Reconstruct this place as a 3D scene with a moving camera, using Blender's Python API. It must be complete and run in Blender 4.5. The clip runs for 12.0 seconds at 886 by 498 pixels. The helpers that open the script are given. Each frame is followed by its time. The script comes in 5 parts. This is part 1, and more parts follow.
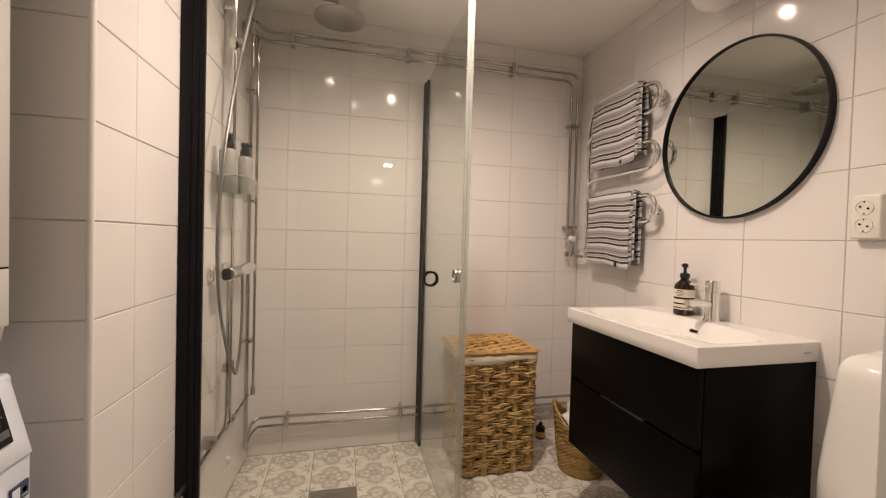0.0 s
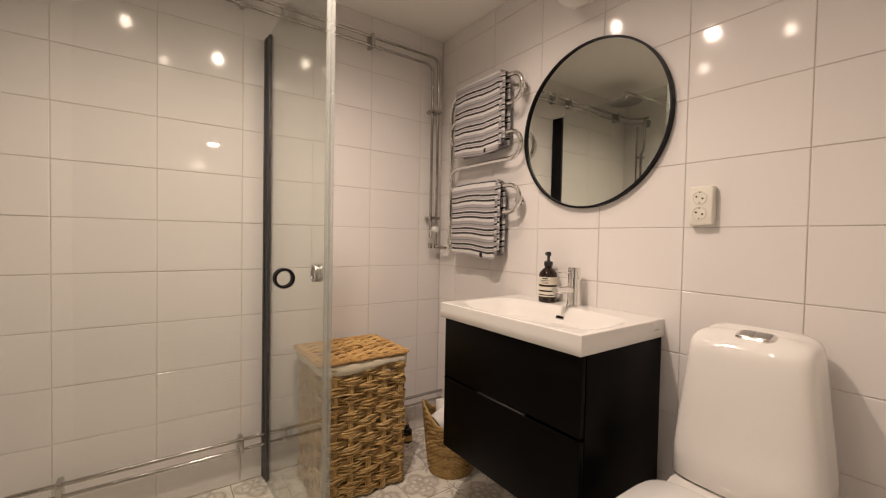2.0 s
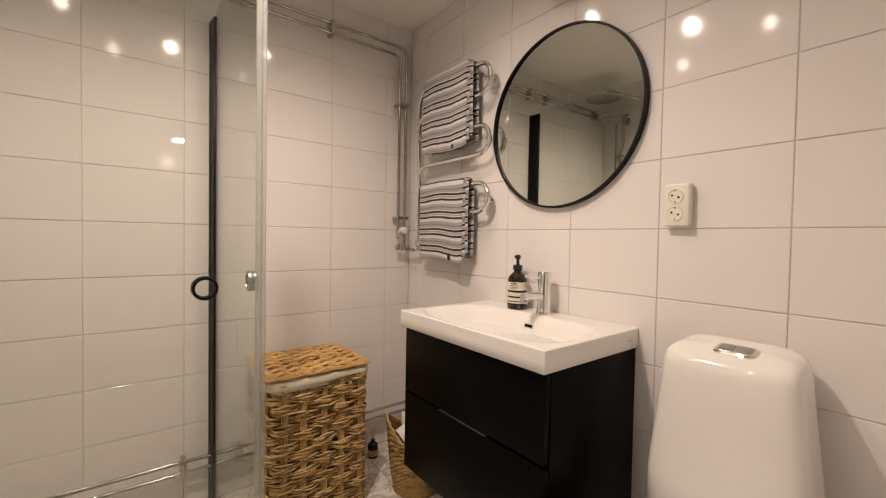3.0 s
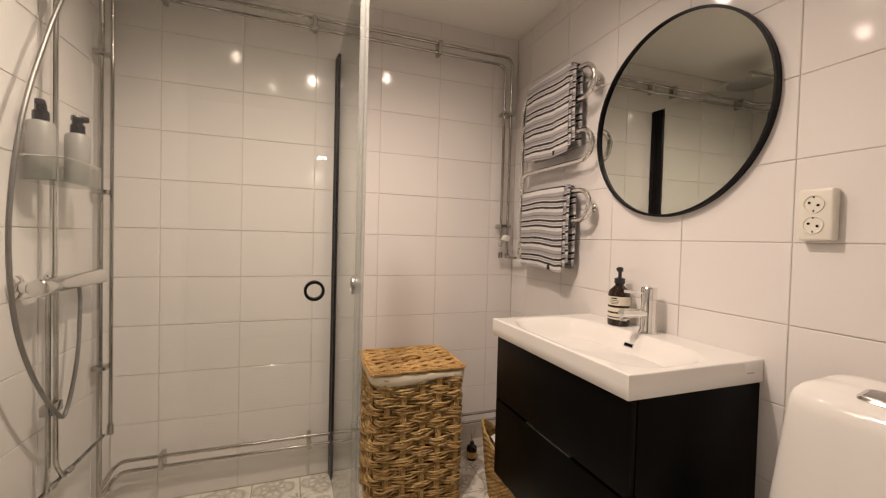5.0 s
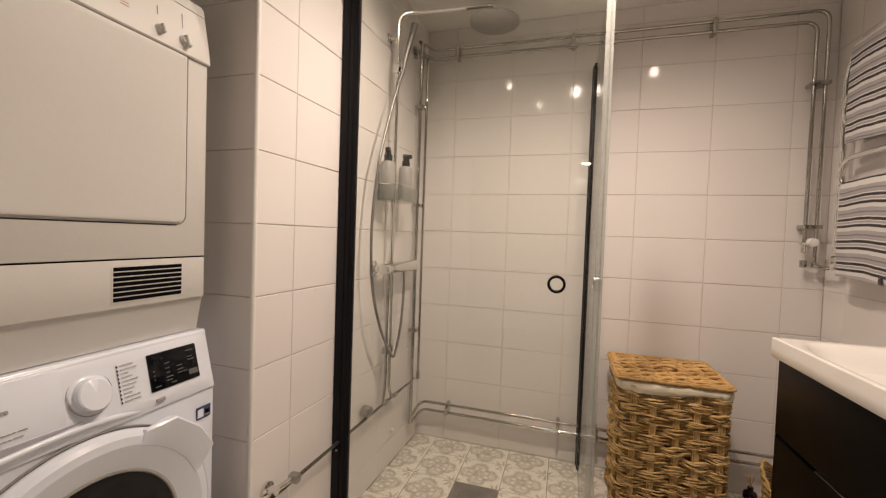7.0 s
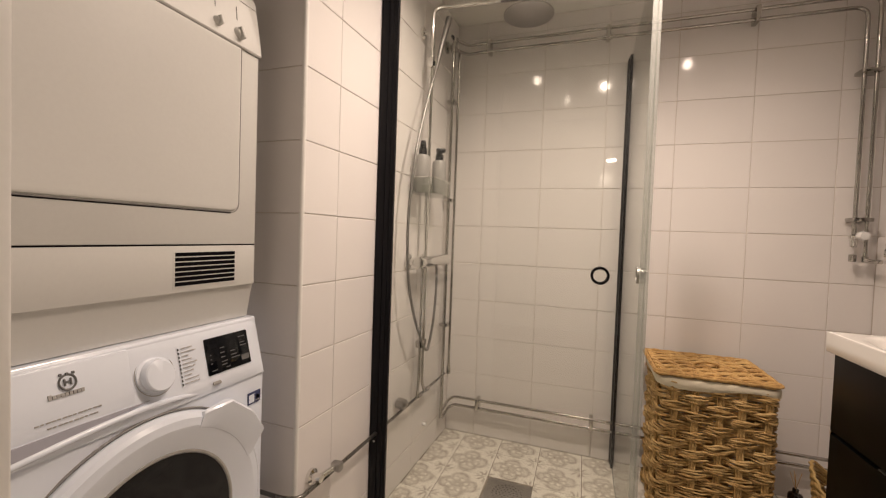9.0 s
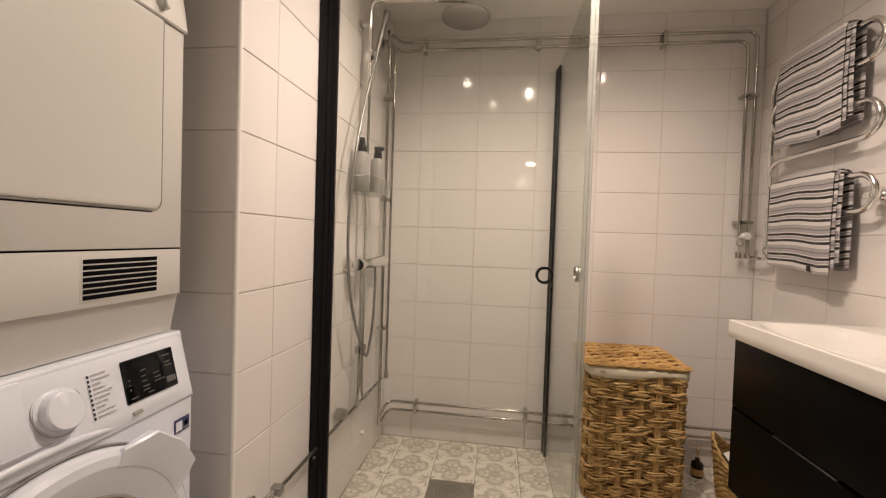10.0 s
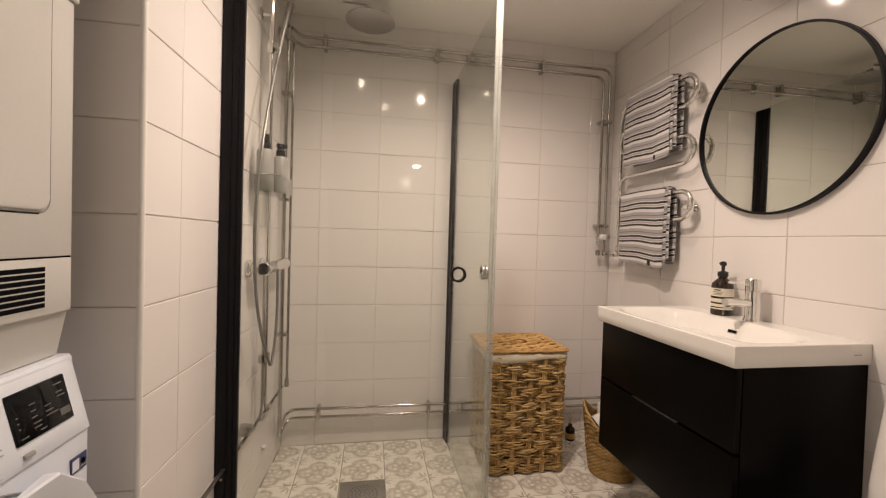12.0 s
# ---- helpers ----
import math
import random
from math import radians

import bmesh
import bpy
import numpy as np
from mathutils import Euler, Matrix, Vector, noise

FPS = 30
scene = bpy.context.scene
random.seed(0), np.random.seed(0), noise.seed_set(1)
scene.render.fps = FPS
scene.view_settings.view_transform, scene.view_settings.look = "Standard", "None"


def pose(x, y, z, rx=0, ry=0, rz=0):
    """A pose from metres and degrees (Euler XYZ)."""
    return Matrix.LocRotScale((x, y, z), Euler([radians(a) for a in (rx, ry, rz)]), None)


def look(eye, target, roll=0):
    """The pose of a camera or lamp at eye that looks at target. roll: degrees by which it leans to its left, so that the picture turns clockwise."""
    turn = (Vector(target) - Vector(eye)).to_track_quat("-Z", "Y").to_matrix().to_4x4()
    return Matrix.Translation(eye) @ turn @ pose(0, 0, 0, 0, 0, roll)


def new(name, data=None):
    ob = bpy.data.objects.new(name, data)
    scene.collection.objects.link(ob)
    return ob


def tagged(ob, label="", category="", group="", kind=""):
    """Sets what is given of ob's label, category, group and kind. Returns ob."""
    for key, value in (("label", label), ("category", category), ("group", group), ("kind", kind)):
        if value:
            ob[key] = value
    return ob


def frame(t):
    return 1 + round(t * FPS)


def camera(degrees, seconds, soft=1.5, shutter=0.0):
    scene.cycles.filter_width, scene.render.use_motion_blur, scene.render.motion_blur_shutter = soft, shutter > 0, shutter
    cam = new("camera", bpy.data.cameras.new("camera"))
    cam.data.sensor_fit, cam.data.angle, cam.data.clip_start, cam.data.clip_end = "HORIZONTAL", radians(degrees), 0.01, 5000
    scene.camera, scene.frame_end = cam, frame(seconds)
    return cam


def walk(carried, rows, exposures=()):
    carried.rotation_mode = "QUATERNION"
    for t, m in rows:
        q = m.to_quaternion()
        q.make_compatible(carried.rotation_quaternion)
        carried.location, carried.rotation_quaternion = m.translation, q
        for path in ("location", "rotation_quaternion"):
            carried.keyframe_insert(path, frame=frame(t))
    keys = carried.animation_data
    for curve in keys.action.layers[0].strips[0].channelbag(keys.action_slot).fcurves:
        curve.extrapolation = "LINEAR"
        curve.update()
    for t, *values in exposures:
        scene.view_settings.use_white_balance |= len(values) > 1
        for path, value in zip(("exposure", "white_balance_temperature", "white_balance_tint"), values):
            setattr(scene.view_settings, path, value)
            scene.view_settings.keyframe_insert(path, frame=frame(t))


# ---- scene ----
cam = camera(95.4, 12.0, soft=1.2)
PATH = [
    (0, (-0.031, -0.068, 1.105), (0.451, 1.873, 1.062), 1.6),
    (0.5, (-0.039, -0.012, 1.104), (0.709, 1.842, 1.055), 1.4),
    (1, (-0.057, 0.069, 1.097), (0.884, 1.833, 1.043), 1.2),
    (1.5, (-0.045, 0.133, 1.092), (1.028, 1.82, 1.041), 1.1),
    (2, (-0.018, 0.166, 1.086), (1.147, 1.791, 1.034), 1.1),
    (2.5, (0.061, 0.212, 1.092), (1.283, 1.794, 1.038), 1.0),
    (4.5, (0.217, 0.199, 1.112), (1.175, 1.955, 1.067), 1.5),
    (5, (0.212, 0.135, 1.122), (0.901, 2.012, 1.073), 1.5),
    (5.5, (0.242, 0.083, 1.122), (0.589, 2.052, 1.075), 1.7),
    (6, (0.268, 0.032, 1.126), (0.268, 2.032, 1.074), 1.9),
    (6.5, (0.278, 0.008, 1.117), (-0.029, 1.983, 1.058), 1.9),
    (7, (0.285, -0.008, 1.108), (-0.296, 1.905, 1.045), 2.0),
    (7.5, (0.293, -0.014, 1.096), (-0.507, 1.818, 1.029), 2.0),
    (9.5, (0.157, -0.034, 1.073), (-0.333, 1.905, 1.016), 2.0),
    (10, (0.111, -0.024, 1.077), (-0.154, 1.958, 1.026), 1.9),
    (10.5, (0.098, -0.023, 1.067), (0.014, 1.975, 1.019), 1.8),
    (11, (0.061, -0.039, 1.051), (0.125, 1.959, 1.01), 1.8),
    (11.5, (0.019, -0.073, 1.069), (0.226, 1.916, 1.031), 1.8),
    (12, (-0.029, -0.081, 1.086), (0.312, 1.889, 1.047), 1.7),
]
walk(cam, [(t, look(eye, target, roll)) for t, eye, target, roll in PATH])

# ---- world and light ----
world = bpy.data.worlds.new("world")
scene.world = world
world.use_nodes = True
world.node_tree.nodes["Background"].inputs["Color"].default_value = (0.9, 0.8, 0.7, 1)
world.node_tree.nodes["Background"].inputs["Strength"].default_value = 0.02
WARM = (1.0, 0.80, 0.66)
SPOTS = [(0.77, 1.36, 12.5), (0.31, 1.10, 61.0), (-0.14, 1.32, 11.0), (0.04, 0.85, 10.5)]
CEIL = 2.215


def lamp(name, kind, watts, m, colour=WARM, **more):
    data = bpy.data.lights.new(name, kind)
    data.energy, data.color = watts, colour
    if kind == "SPOT":
        data.spot_size, data.spot_blend, data.shadow_soft_size = radians(more["cone"]), more["blend"], more["radius"]
    else:
        data.shadow_soft_size = more["radius"]
    ob = new(name, data)
    ob.matrix_world = m
    return ob


for sx, sy, watts in SPOTS:
    lamp("spot_lamp", "SPOT", watts, look((sx, sy, CEIL - 0.030), (sx, sy + 0.001, 0)), cone=158, blend=0.97, radius=0.022)
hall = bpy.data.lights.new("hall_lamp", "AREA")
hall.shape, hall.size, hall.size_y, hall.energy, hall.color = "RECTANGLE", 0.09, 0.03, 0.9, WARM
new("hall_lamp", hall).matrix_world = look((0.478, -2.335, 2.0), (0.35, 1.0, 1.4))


# ---- materials ----
class Net:
    """A small node material with helpers."""

    def __init__(self, name):
        self.mat = bpy.data.materials.new(name)
        self.mat.use_nodes = True
        self.tree = self.mat.node_tree
        self.bsdf = self.tree.nodes["Principled BSDF"]
        self.outp = self.tree.nodes["Material Output"]

    def node(self, kind, **props):
        n = self.tree.nodes.new(kind)
        for key, value in props.items():
            setattr(n, key, value)
        return n

    def put(self, socket, value):
        if hasattr(value, "is_linked"):
            self.tree.links.new(value, socket)
        else:
            socket.default_value = value

    def math(self, op, a, b=0.0, c=0.0):
        n = self.node("ShaderNodeMath", operation=op)
        for s, v in zip(n.inputs, (a, b, c)):
            self.put(s, v)
        return n.outputs[0]

    def coord(self, which="Object"):
        return self.node("ShaderNodeTexCoord").outputs[which]

    def noise(self, vec, scale, detail=3.0, rough=0.55, out="Fac"):
        n = self.node("ShaderNodeTexNoise")
        n.inputs["Scale"].default_value, n.inputs["Detail"].default_value, n.inputs["Roughness"].default_value = scale, detail, rough
        self.put(n.inputs["Vector"], vec)
        return n.outputs[out]

    def ramp(self, fac, stops, mode="LINEAR"):
        n = self.node("ShaderNodeValToRGB")
        n.color_ramp.interpolation = mode
        els = n.color_ramp.elements
        while len(els) < len(stops):
            els.new(0.5)
        for e, (p, c) in zip(els, stops):
            e.position, e.color = p, (*c, 1) if len(c) == 3 else c
        self.put(n.inputs[0], fac)
        return n.outputs[0]

    def mix(self, fac, a, b, mode="MIX"):
        n = self.node("ShaderNodeMix", data_type="RGBA", blend_type=mode)
        self.put(n.inputs[0], fac)
        for s, v in ((n.inputs[6], a), (n.inputs[7], b)):
            self.put(s, v if hasattr(v, "is_linked") else (*v, 1))
        return n.outputs[2]

    def bump(self, height, strength=0.2, dist=0.01):
        n = self.node("ShaderNodeBump")
        n.inputs["Strength"].default_value, n.inputs["Distance"].default_value = strength, dist
        self.put(n.inputs["Height"], height)
        self.put(self.bsdf.inputs["Normal"], n.outputs[0])

    def base(self, colour=None, rough=None, metal=None, **more):
        for key, v in (("Base Color", colour), ("Roughness", rough), ("Metallic", metal)):
            if v is not None:
                self.put(self.bsdf.inputs[key], (*v, 1) if isinstance(v, tuple) else v)
        for key, v in more.items():
            self.put(self.bsdf.inputs[key.replace("_", " ")], v)
        return self


def varied(name, colour, rough, metal=0.0, amount=0.08, scale=6.0, fine=90.0, bump=0.05, spread=0.06, **more):
    """A surface with cloudy and fine variation in colour, gloss and relief."""
    n = Net(name)
    p = n.coord()
    big, small = n.noise(p, scale), n.noise(p, fine, 4.0)
    both = n.math("MULTIPLY_ADD", small, 0.4, n.math("MULTIPLY", big, 0.6))
    dark = tuple(c * (1 - amount) for c in colour)
    light = tuple(min(1, c * (1 + amount)) for c in colour)
    n.base(n.ramp(both, [(0.3, dark), (0.7, light)]), n.math("MULTIPLY_ADD", big, 2 * spread, rough - spread), metal, **more)
    if bump:
        n.bump(small, bump, 0.002)
    return n.mat


def tile_material(name, colour, rough):
    """Glazed ceramic: gently uneven glaze, each tile a shade of its own."""
    n = Net(name)
    info = n.node("ShaderNodeObjectInfo")
    p = n.node("ShaderNodeVectorMath", operation="ADD")
    n.put(p.inputs[0], n.coord())
    n.put(p.inputs[1], info.outputs["Location"])
    vec = p.outputs[0]
    cloud = n.noise(vec, 3.0, 2.0)
    speck = n.noise(vec, 160.0, 3.0)
    a = tuple(c * 0.955 for c in colour)
    tint = n.mix(n.math("MULTIPLY_ADD", cloud, 0.6, n.math("MULTIPLY", info.outputs["Random"], 0.4)), a, colour)
    n.base(n.mix(n.math("MULTIPLY", speck, 0.06), tint, (0.62, 0.58, 0.52)), n.math("MULTIPLY_ADD", cloud, 0.05, rough - 0.025), IOR=1.36)
    wave = n.noise(vec, 9.0, 1.5, 0.4)
    n.bump(n.math("MULTIPLY_ADD", speck, 0.02, wave), 0.035, 0.01)
    return n.mat


def floor_tile_material():
    """Printed cement-look tile, 0.2 m: a quatrefoil in the middle and sprigs at the corners."""
    n = Net("patterned_floor_tile")
    info = n.node("ShaderNodeObjectInfo")
    p = n.coord()
    world_p = n.node("ShaderNodeVectorMath", operation="ADD")
    n.put(world_p.inputs[0], p), n.put(world_p.inputs[1], info.outputs["Location"])
    warp = n.noise(world_p.outputs[0], 40.0, 2.0, out="Color")
    wv = n.node("ShaderNodeVectorMath", operation="MULTIPLY_ADD")
    n.put(wv.inputs[0], warp)
    wv.inputs[1].default_value = (0.028, 0.028, 0)
    n.put(wv.inputs[2], p)
    sep = n.node("ShaderNodeSeparateXYZ")
    n.put(sep.inputs[0], wv.outputs[0])
    ax = n.math("ABSOLUTE", n.math("MULTIPLY_ADD", sep.outputs[0], 10.0, -0.03))
    ay = n.math("ABSOLUTE", n.math("MULTIPLY_ADD", sep.outputs[1], 10.0, -0.03))
    hi, lo = n.math("MAXIMUM", ax, ay), n.math("MINIMUM", ax, ay)

    def disc(cx, cy, sx=1.0, sy=1.0):
        dx, dy = n.math("MULTIPLY", n.math("SUBTRACT", hi, cx), sx), n.math("MULTIPLY", n.math("SUBTRACT", lo, cy), sy)
        return n.math("SQRT", n.math("ADD", n.math("MULTIPLY", dx, dx), n.math("MULTIPLY", dy, dy)))

    def below(v, edge, soft=0.05):
        m = n.node("ShaderNodeMapRange", interpolation_type="SMOOTHSTEP")
        n.put(m.inputs[0], v)
        m.inputs[1].default_value, m.inputs[2].default_value, m.inputs[3].default_value, m.inputs[4].default_value = edge - soft, edge + soft, 1.0, 0.0
        return m.outputs[0]

    def line(v, at, half, soft=0.05):
        return below(n.math("ABSOLUTE", n.math("SUBTRACT", v, at)), half, soft)

    petal = line(disc(0.47, 0.0), 0.345, 0.075, 0.10)
    scroll = n.math("MULTIPLY", line(disc(0.36, 0.15), 0.15, 0.05, 0.07), 0.9)
    heart = n.math("MULTIPLY", below(disc(0.34, 0.34), 0.10, 0.09), 0.9)
    middle = n.math("MULTIPLY", below(disc(0.62, 0.0, 1.0, 1.6), 0.07, 0.09), 0.5)
    diag = n.math("MULTIPLY", n.math("ADD", hi, lo), 0.7071)
    offd = n.math("MULTIPLY", n.math("SUBTRACT", hi, lo), 0.7071)
    dx = n.math("MULTIPLY", n.math("SUBTRACT", diag, 1.16), 1.0)
    dy = n.math("MULTIPLY", offd, 4.4)
    leaf = below(n.math("SQRT", n.math("ADD", n.math("MULTIPLY", dx, dx), n.math("MULTIPLY", dy, dy))), 0.20, 0.09)
    sprig = below(disc(0.975, 0.74, 4.6, 1.0), 0.19, 0.10)
    edge = n.math("MULTIPLY", below(disc(0.98, 0.0, 1.0, 1.6), 0.07, 0.07), 0.6)
    fill = n.math("MULTIPLY", n.math("MULTIPLY", below(disc(0.47, 0.0), 0.33, 0.06), n.math("SUBTRACT", 1.0, below(disc(0.30, 0.0), 0.26, 0.12))), 0.42)
    marks = petal
    for m in (fill, scroll, heart, middle, leaf, sprig, edge):
        marks = n.math("MAXIMUM", marks, m)
    wear = n.noise(world_p.outputs[0], 70.0, 5.0, 0.7)
    cloud = n.noise(world_p.outputs[0], 5.0, 3.0)
    rubbed = n.noise(world_p.outputs[0], 26.0, 3.0, 0.6)
    amount = n.math("MULTIPLY", marks, n.math("MULTIPLY_ADD", wear, 0.75, n.math("MULTIPLY_ADD", rubbed, 1.3, -0.18)))
    amount.node.use_clamp = True
    ground = n.ramp(n.math("MULTIPLY_ADD", wear, 0.5, n.math("MULTIPLY", cloud, 0.5)), [(0.3, (0.74, 0.71, 0.64)), (0.7, (0.86, 0.83, 0.76))])
    n.base(n.mix(amount, ground, (0.40, 0.362, 0.305)), n.math("MULTIPLY_ADD", wear, 0.2, 0.32))
    n.bump(wear, 0.06, 0.002)
    return n.mat


def clear_material(name, tint, gloss_ior=1.5, milk=0.0, streaks=False):
    """A thin clear pane: it lets light straight through and mirrors by Fresnel."""
    n = Net(name)
    n.tree.nodes.remove(n.bsdf)
    t, g, f = n.node("ShaderNodeBsdfTransparent"), n.node("ShaderNodeBsdfGlossy"), n.node("ShaderNodeLayerWeight")
    t.inputs[0].default_value, g.inputs["Roughness"].default_value = (*tint, 1), 0.01
    f.inputs["Blend"].default_value = 0.5
    r0 = ((gloss_ior - 1) / (gloss_ior + 1)) ** 2
    m = n.node("ShaderNodeMixShader")
    n.put(m.inputs[0], n.math("MULTIPLY_ADD", n.math("POWER", f.outputs["Facing"], 5.0), 1 - r0, r0)), n.put(m.inputs[1], t.outputs[0]), n.put(m.inputs[2], g.outputs[0])
    last = m.outputs[0]
    if milk:
        d, k = n.node("ShaderNodeBsdfDiffuse"), n.node("ShaderNodeMixShader")
        d.inputs[0].default_value = (0.78, 0.80, 0.78, 1)
        k.inputs[0].default_value = milk
        if streaks:
            st = n.node("ShaderNodeMapping")
            st.inputs["Scale"].default_value = (16, 16, 0.5)
            n.put(st.inputs[0], n.coord())
            run = n.noise(st.outputs[0], 1.0, 4.0, 0.6)
            n.put(k.inputs[0], n.math("MULTIPLY", n.math("POWER", run, 3.0), milk))
        n.put(k.inputs[1], last), n.put(k.inputs[2], d.outputs[0])
        last = k.outputs[0]
    n.put(n.outp.inputs[0], last)
    return n.mat


def glow_material(name, colour, strength):
    n = Net(name)
    n.base((0.8, 0.8, 0.8), 0.4, Emission_Strength=strength)
    n.bsdf.inputs["Emission Color"].default_value = (*colour, 1)
    return n.mat


def towel_material():
    """Terry cloth with woven stripes; the stripes follow the cloth's length."""
    n = Net("striped_terry_cloth")
    sep = n.node("ShaderNodeSeparateXYZ")
    n.put(sep.inputs[0], n.coord("UV"))
    wob = n.noise(n.coord(), 30.0, 2.0)
    v = n.math("FRACT", n.math("DIVIDE", n.math("MULTIPLY_ADD", wob, 0.004, sep.outputs[1]), 0.079))
    white, black, grey, lilac = (0.68, 0.665, 0.65), (0.012, 0.009, 0.010), (0.20, 0.185, 0.195), (0.38, 0.36, 0.375)
    stripes = n.ramp(v, [(0.0, black), (0.12, white), (0.165, lilac), (0.26, white), (0.30, black), (0.42, white), (0.47, lilac), (0.61, grey), (0.67, lilac), (0.83, white)], "CONSTANT")
    fuzz = n.noise(n.coord(), 420.0, 3.0, 0.7)
    n.base(n.mix(n.math("MULTIPLY", fuzz, 0.05), stripes, (0.5, 0.47, 0.46)), 0.95, Sheen_Weight=0.12)
    n.bump(fuzz, 0.7, 0.003)
    return n.mat


def wicker_material(name, dark, light, pale):
    """Water hyacinth strands, each of its own shade, with fibres along it."""
    n = Net(name)
    geo = n.node("ShaderNodeNewGeometry")
    p = n.coord()
    stretch = n.node("ShaderNodeMapping")
    stretch.inputs["Scale"].default_value = (30, 30, 220)
    n.put(stretch.inputs[0], p)
    fibre = n.noise(stretch.outputs[0], 3.0, 4.0, 0.65)
    patch = n.noise(p, 42.0, 4.0, 0.7)
    own = n.math("FRACT", n.math("ADD", geo.outputs["Random Per Island"], n.node("ShaderNodeObjectInfo").outputs["Random"]))
    f = n.math("MULTIPLY_ADD", own, 0.35, n.math("MULTIPLY_ADD", fibre, 0.5, n.math("MULTIPLY_ADD", patch, 0.95, -0.28)))
    n.base(n.ramp(f, [(0.25, dark), (0.58, light), (0.95, pale)]), 0.62)
    n.bump(fibre, 0.7, 0.003)
    return n.mat


def wood_material():
    n = Net("oak_floor")
    st = n.node("ShaderNodeMapping")
    st.inputs["Scale"].default_value = (14, 1.2, 1)
    n.put(st.inputs[0], n.coord())
    g = n.noise(st.outputs[0], 4.0, 5.0, 0.6)
    n.base(n.ramp(g, [(0.3, (0.20, 0.12, 0.06)), (0.7, (0.38, 0.25, 0.14))]), 0.4)
    n.bump(g, 0.1, 0.003)
    return n.mat


TILE = tile_material("white_glazed_tile", (0.82, 0.79, 0.775), 0.085)
FLOOR_TILE = floor_tile_material()
GROUT = varied("pale_grey_grout", (0.66, 0.605, 0.55), 0.85, amount=0.15, scale=8, fine=200, bump=0.3)
FLOOR_GROUT = varied("brown_floor_grout", (0.30, 0.265, 0.225), 0.85, amount=0.2, scale=8, fine=200, bump=0.3)
CEILING_PAINT = varied("ceiling_paint", (0.92, 0.90, 0.86), 0.34, amount=0.03, scale=2, fine=120, bump=0.08)
WALL_PAINT = varied("white_wall_paint", (0.78, 0.76, 0.73), 0.55, amount=0.03, bump=0.1)
TRIM_PAINT = varied("white_gloss_trim", (0.80, 0.79, 0.76), 0.3, amount=0.03, bump=0.05)
CHROME = varied("chrome", (0.80, 0.79, 0.77), 0.10, 1.0, amount=0.04, scale=14, fine=160, bump=0.02, spread=0.05)
PIPE = varied("chromed_copper_pipe", (0.46, 0.445, 0.42), 0.12, 1.0, amount=0.08, scale=10, fine=120, bump=0.04, spread=0.06)
# darker, rougher copy of PIPE; the supply pipe's dark reflections are in its colour
DARK_PIPE = varied("pipe_with_dark_reflection", (0.20, 0.19, 0.175), 0.28, 0.9, amount=0.15, scale=14, fine=160, bump=0.08)
STEEL = varied("brushed_steel", (0.42, 0.41, 0.40), 0.34, 1.0, amount=0.12, scale=18, fine=220, bump=0.1)
BLACK = varied("black_powder_coat", (0.007, 0.007, 0.009), 0.40, amount=0.2, fine=260, bump=0.08, Specular_IOR_Level=0.16)
FRONT = varied("matt_black_lacquer", (0.0028, 0.0024, 0.0022), 0.36, amount=0.2, scale=4, fine=200, bump=0.03, Specular_IOR_Level=0.06)
PORCELAIN = varied("white_porcelain", (0.83, 0.81, 0.78), 0.08, amount=0.012, scale=3, fine=60, bump=0.0, spread=0.02)
WASHER = varied("white_machine_enamel", (0.78, 0.83, 0.92), 0.2, amount=0.012, scale=4, fine=150, bump=0.015)
SOCKET = varied("ivory_plastic", (0.80, 0.77, 0.69), 0.3, amount=0.02)
ENAMEL = varied("white_enamel", (0.81, 0.81, 0.80), 0.22, amount=0.015, scale=4, fine=150, bump=0.02)
CREAM = varied("aged_cream_enamel", (0.63, 0.625, 0.60), 0.42, amount=0.03, scale=3, fine=130, bump=0.03)
# real grey print; also shade painted in the knob gap and panel seam
GREYMARK = varied("grey_print_and_gap_shade", (0.38, 0.37, 0.36), 0.5, amount=0.1)
DIM = varied("dim_grey_print", (0.13, 0.13, 0.13), 0.5, amount=0.1)
DARK = varied("dark_plastic", (0.02, 0.02, 0.022), 0.25, amount=0.2)
# painted shade for gaps, slots and holes that are not cut open
DEEP = varied("hollow_shade", (0.004, 0.0035, 0.005), 0.85, amount=0.2, Specular_IOR_Level=0.08)
# shade of the washer's grip recess, put into the colour
RECESS_SHADE = varied("recess_shade_grey", (0.36, 0.36, 0.41), 0.35, amount=0.06)
FINE = varied("fine_grey_print", (0.50, 0.49, 0.49), 0.5, amount=0.1)
RED = varied("red_print", (0.45, 0.12, 0.10), 0.5, amount=0.1)
NAVY = varied("navy_print", (0.05, 0.06, 0.14), 0.4, amount=0.1)
PAPER = varied("cream_paper", (0.72, 0.67, 0.56), 0.7, amount=0.05)
TISSUE = varied("white_tissue", (0.83, 0.81, 0.78), 0.9, amount=0.03, fine=160, bump=0.4)
LINEN = varied("cream_cotton", (0.80, 0.73, 0.58), 0.9, amount=0.05, scale=14, fine=320, bump=0.5)
AMBER = varied("dark_amber_glass", (0.020, 0.010, 0.006), 0.08, amount=0.15, bump=0.0, spread=0.02)
BOTTLE = varied("pale_grey_plastic", (0.36, 0.35, 0.335), 0.35, amount=0.04, bump=0.03)
OPAL = varied("opal_glass", (0.80, 0.78, 0.74), 0.25, amount=0.02, bump=0.0)
# rubber of the feet; also the painted shade in both machines' door gaps
RUBBER_AND_GAP = varied("grey_rubber_and_gap_shade", (0.25, 0.24, 0.23), 0.6, amount=0.1)
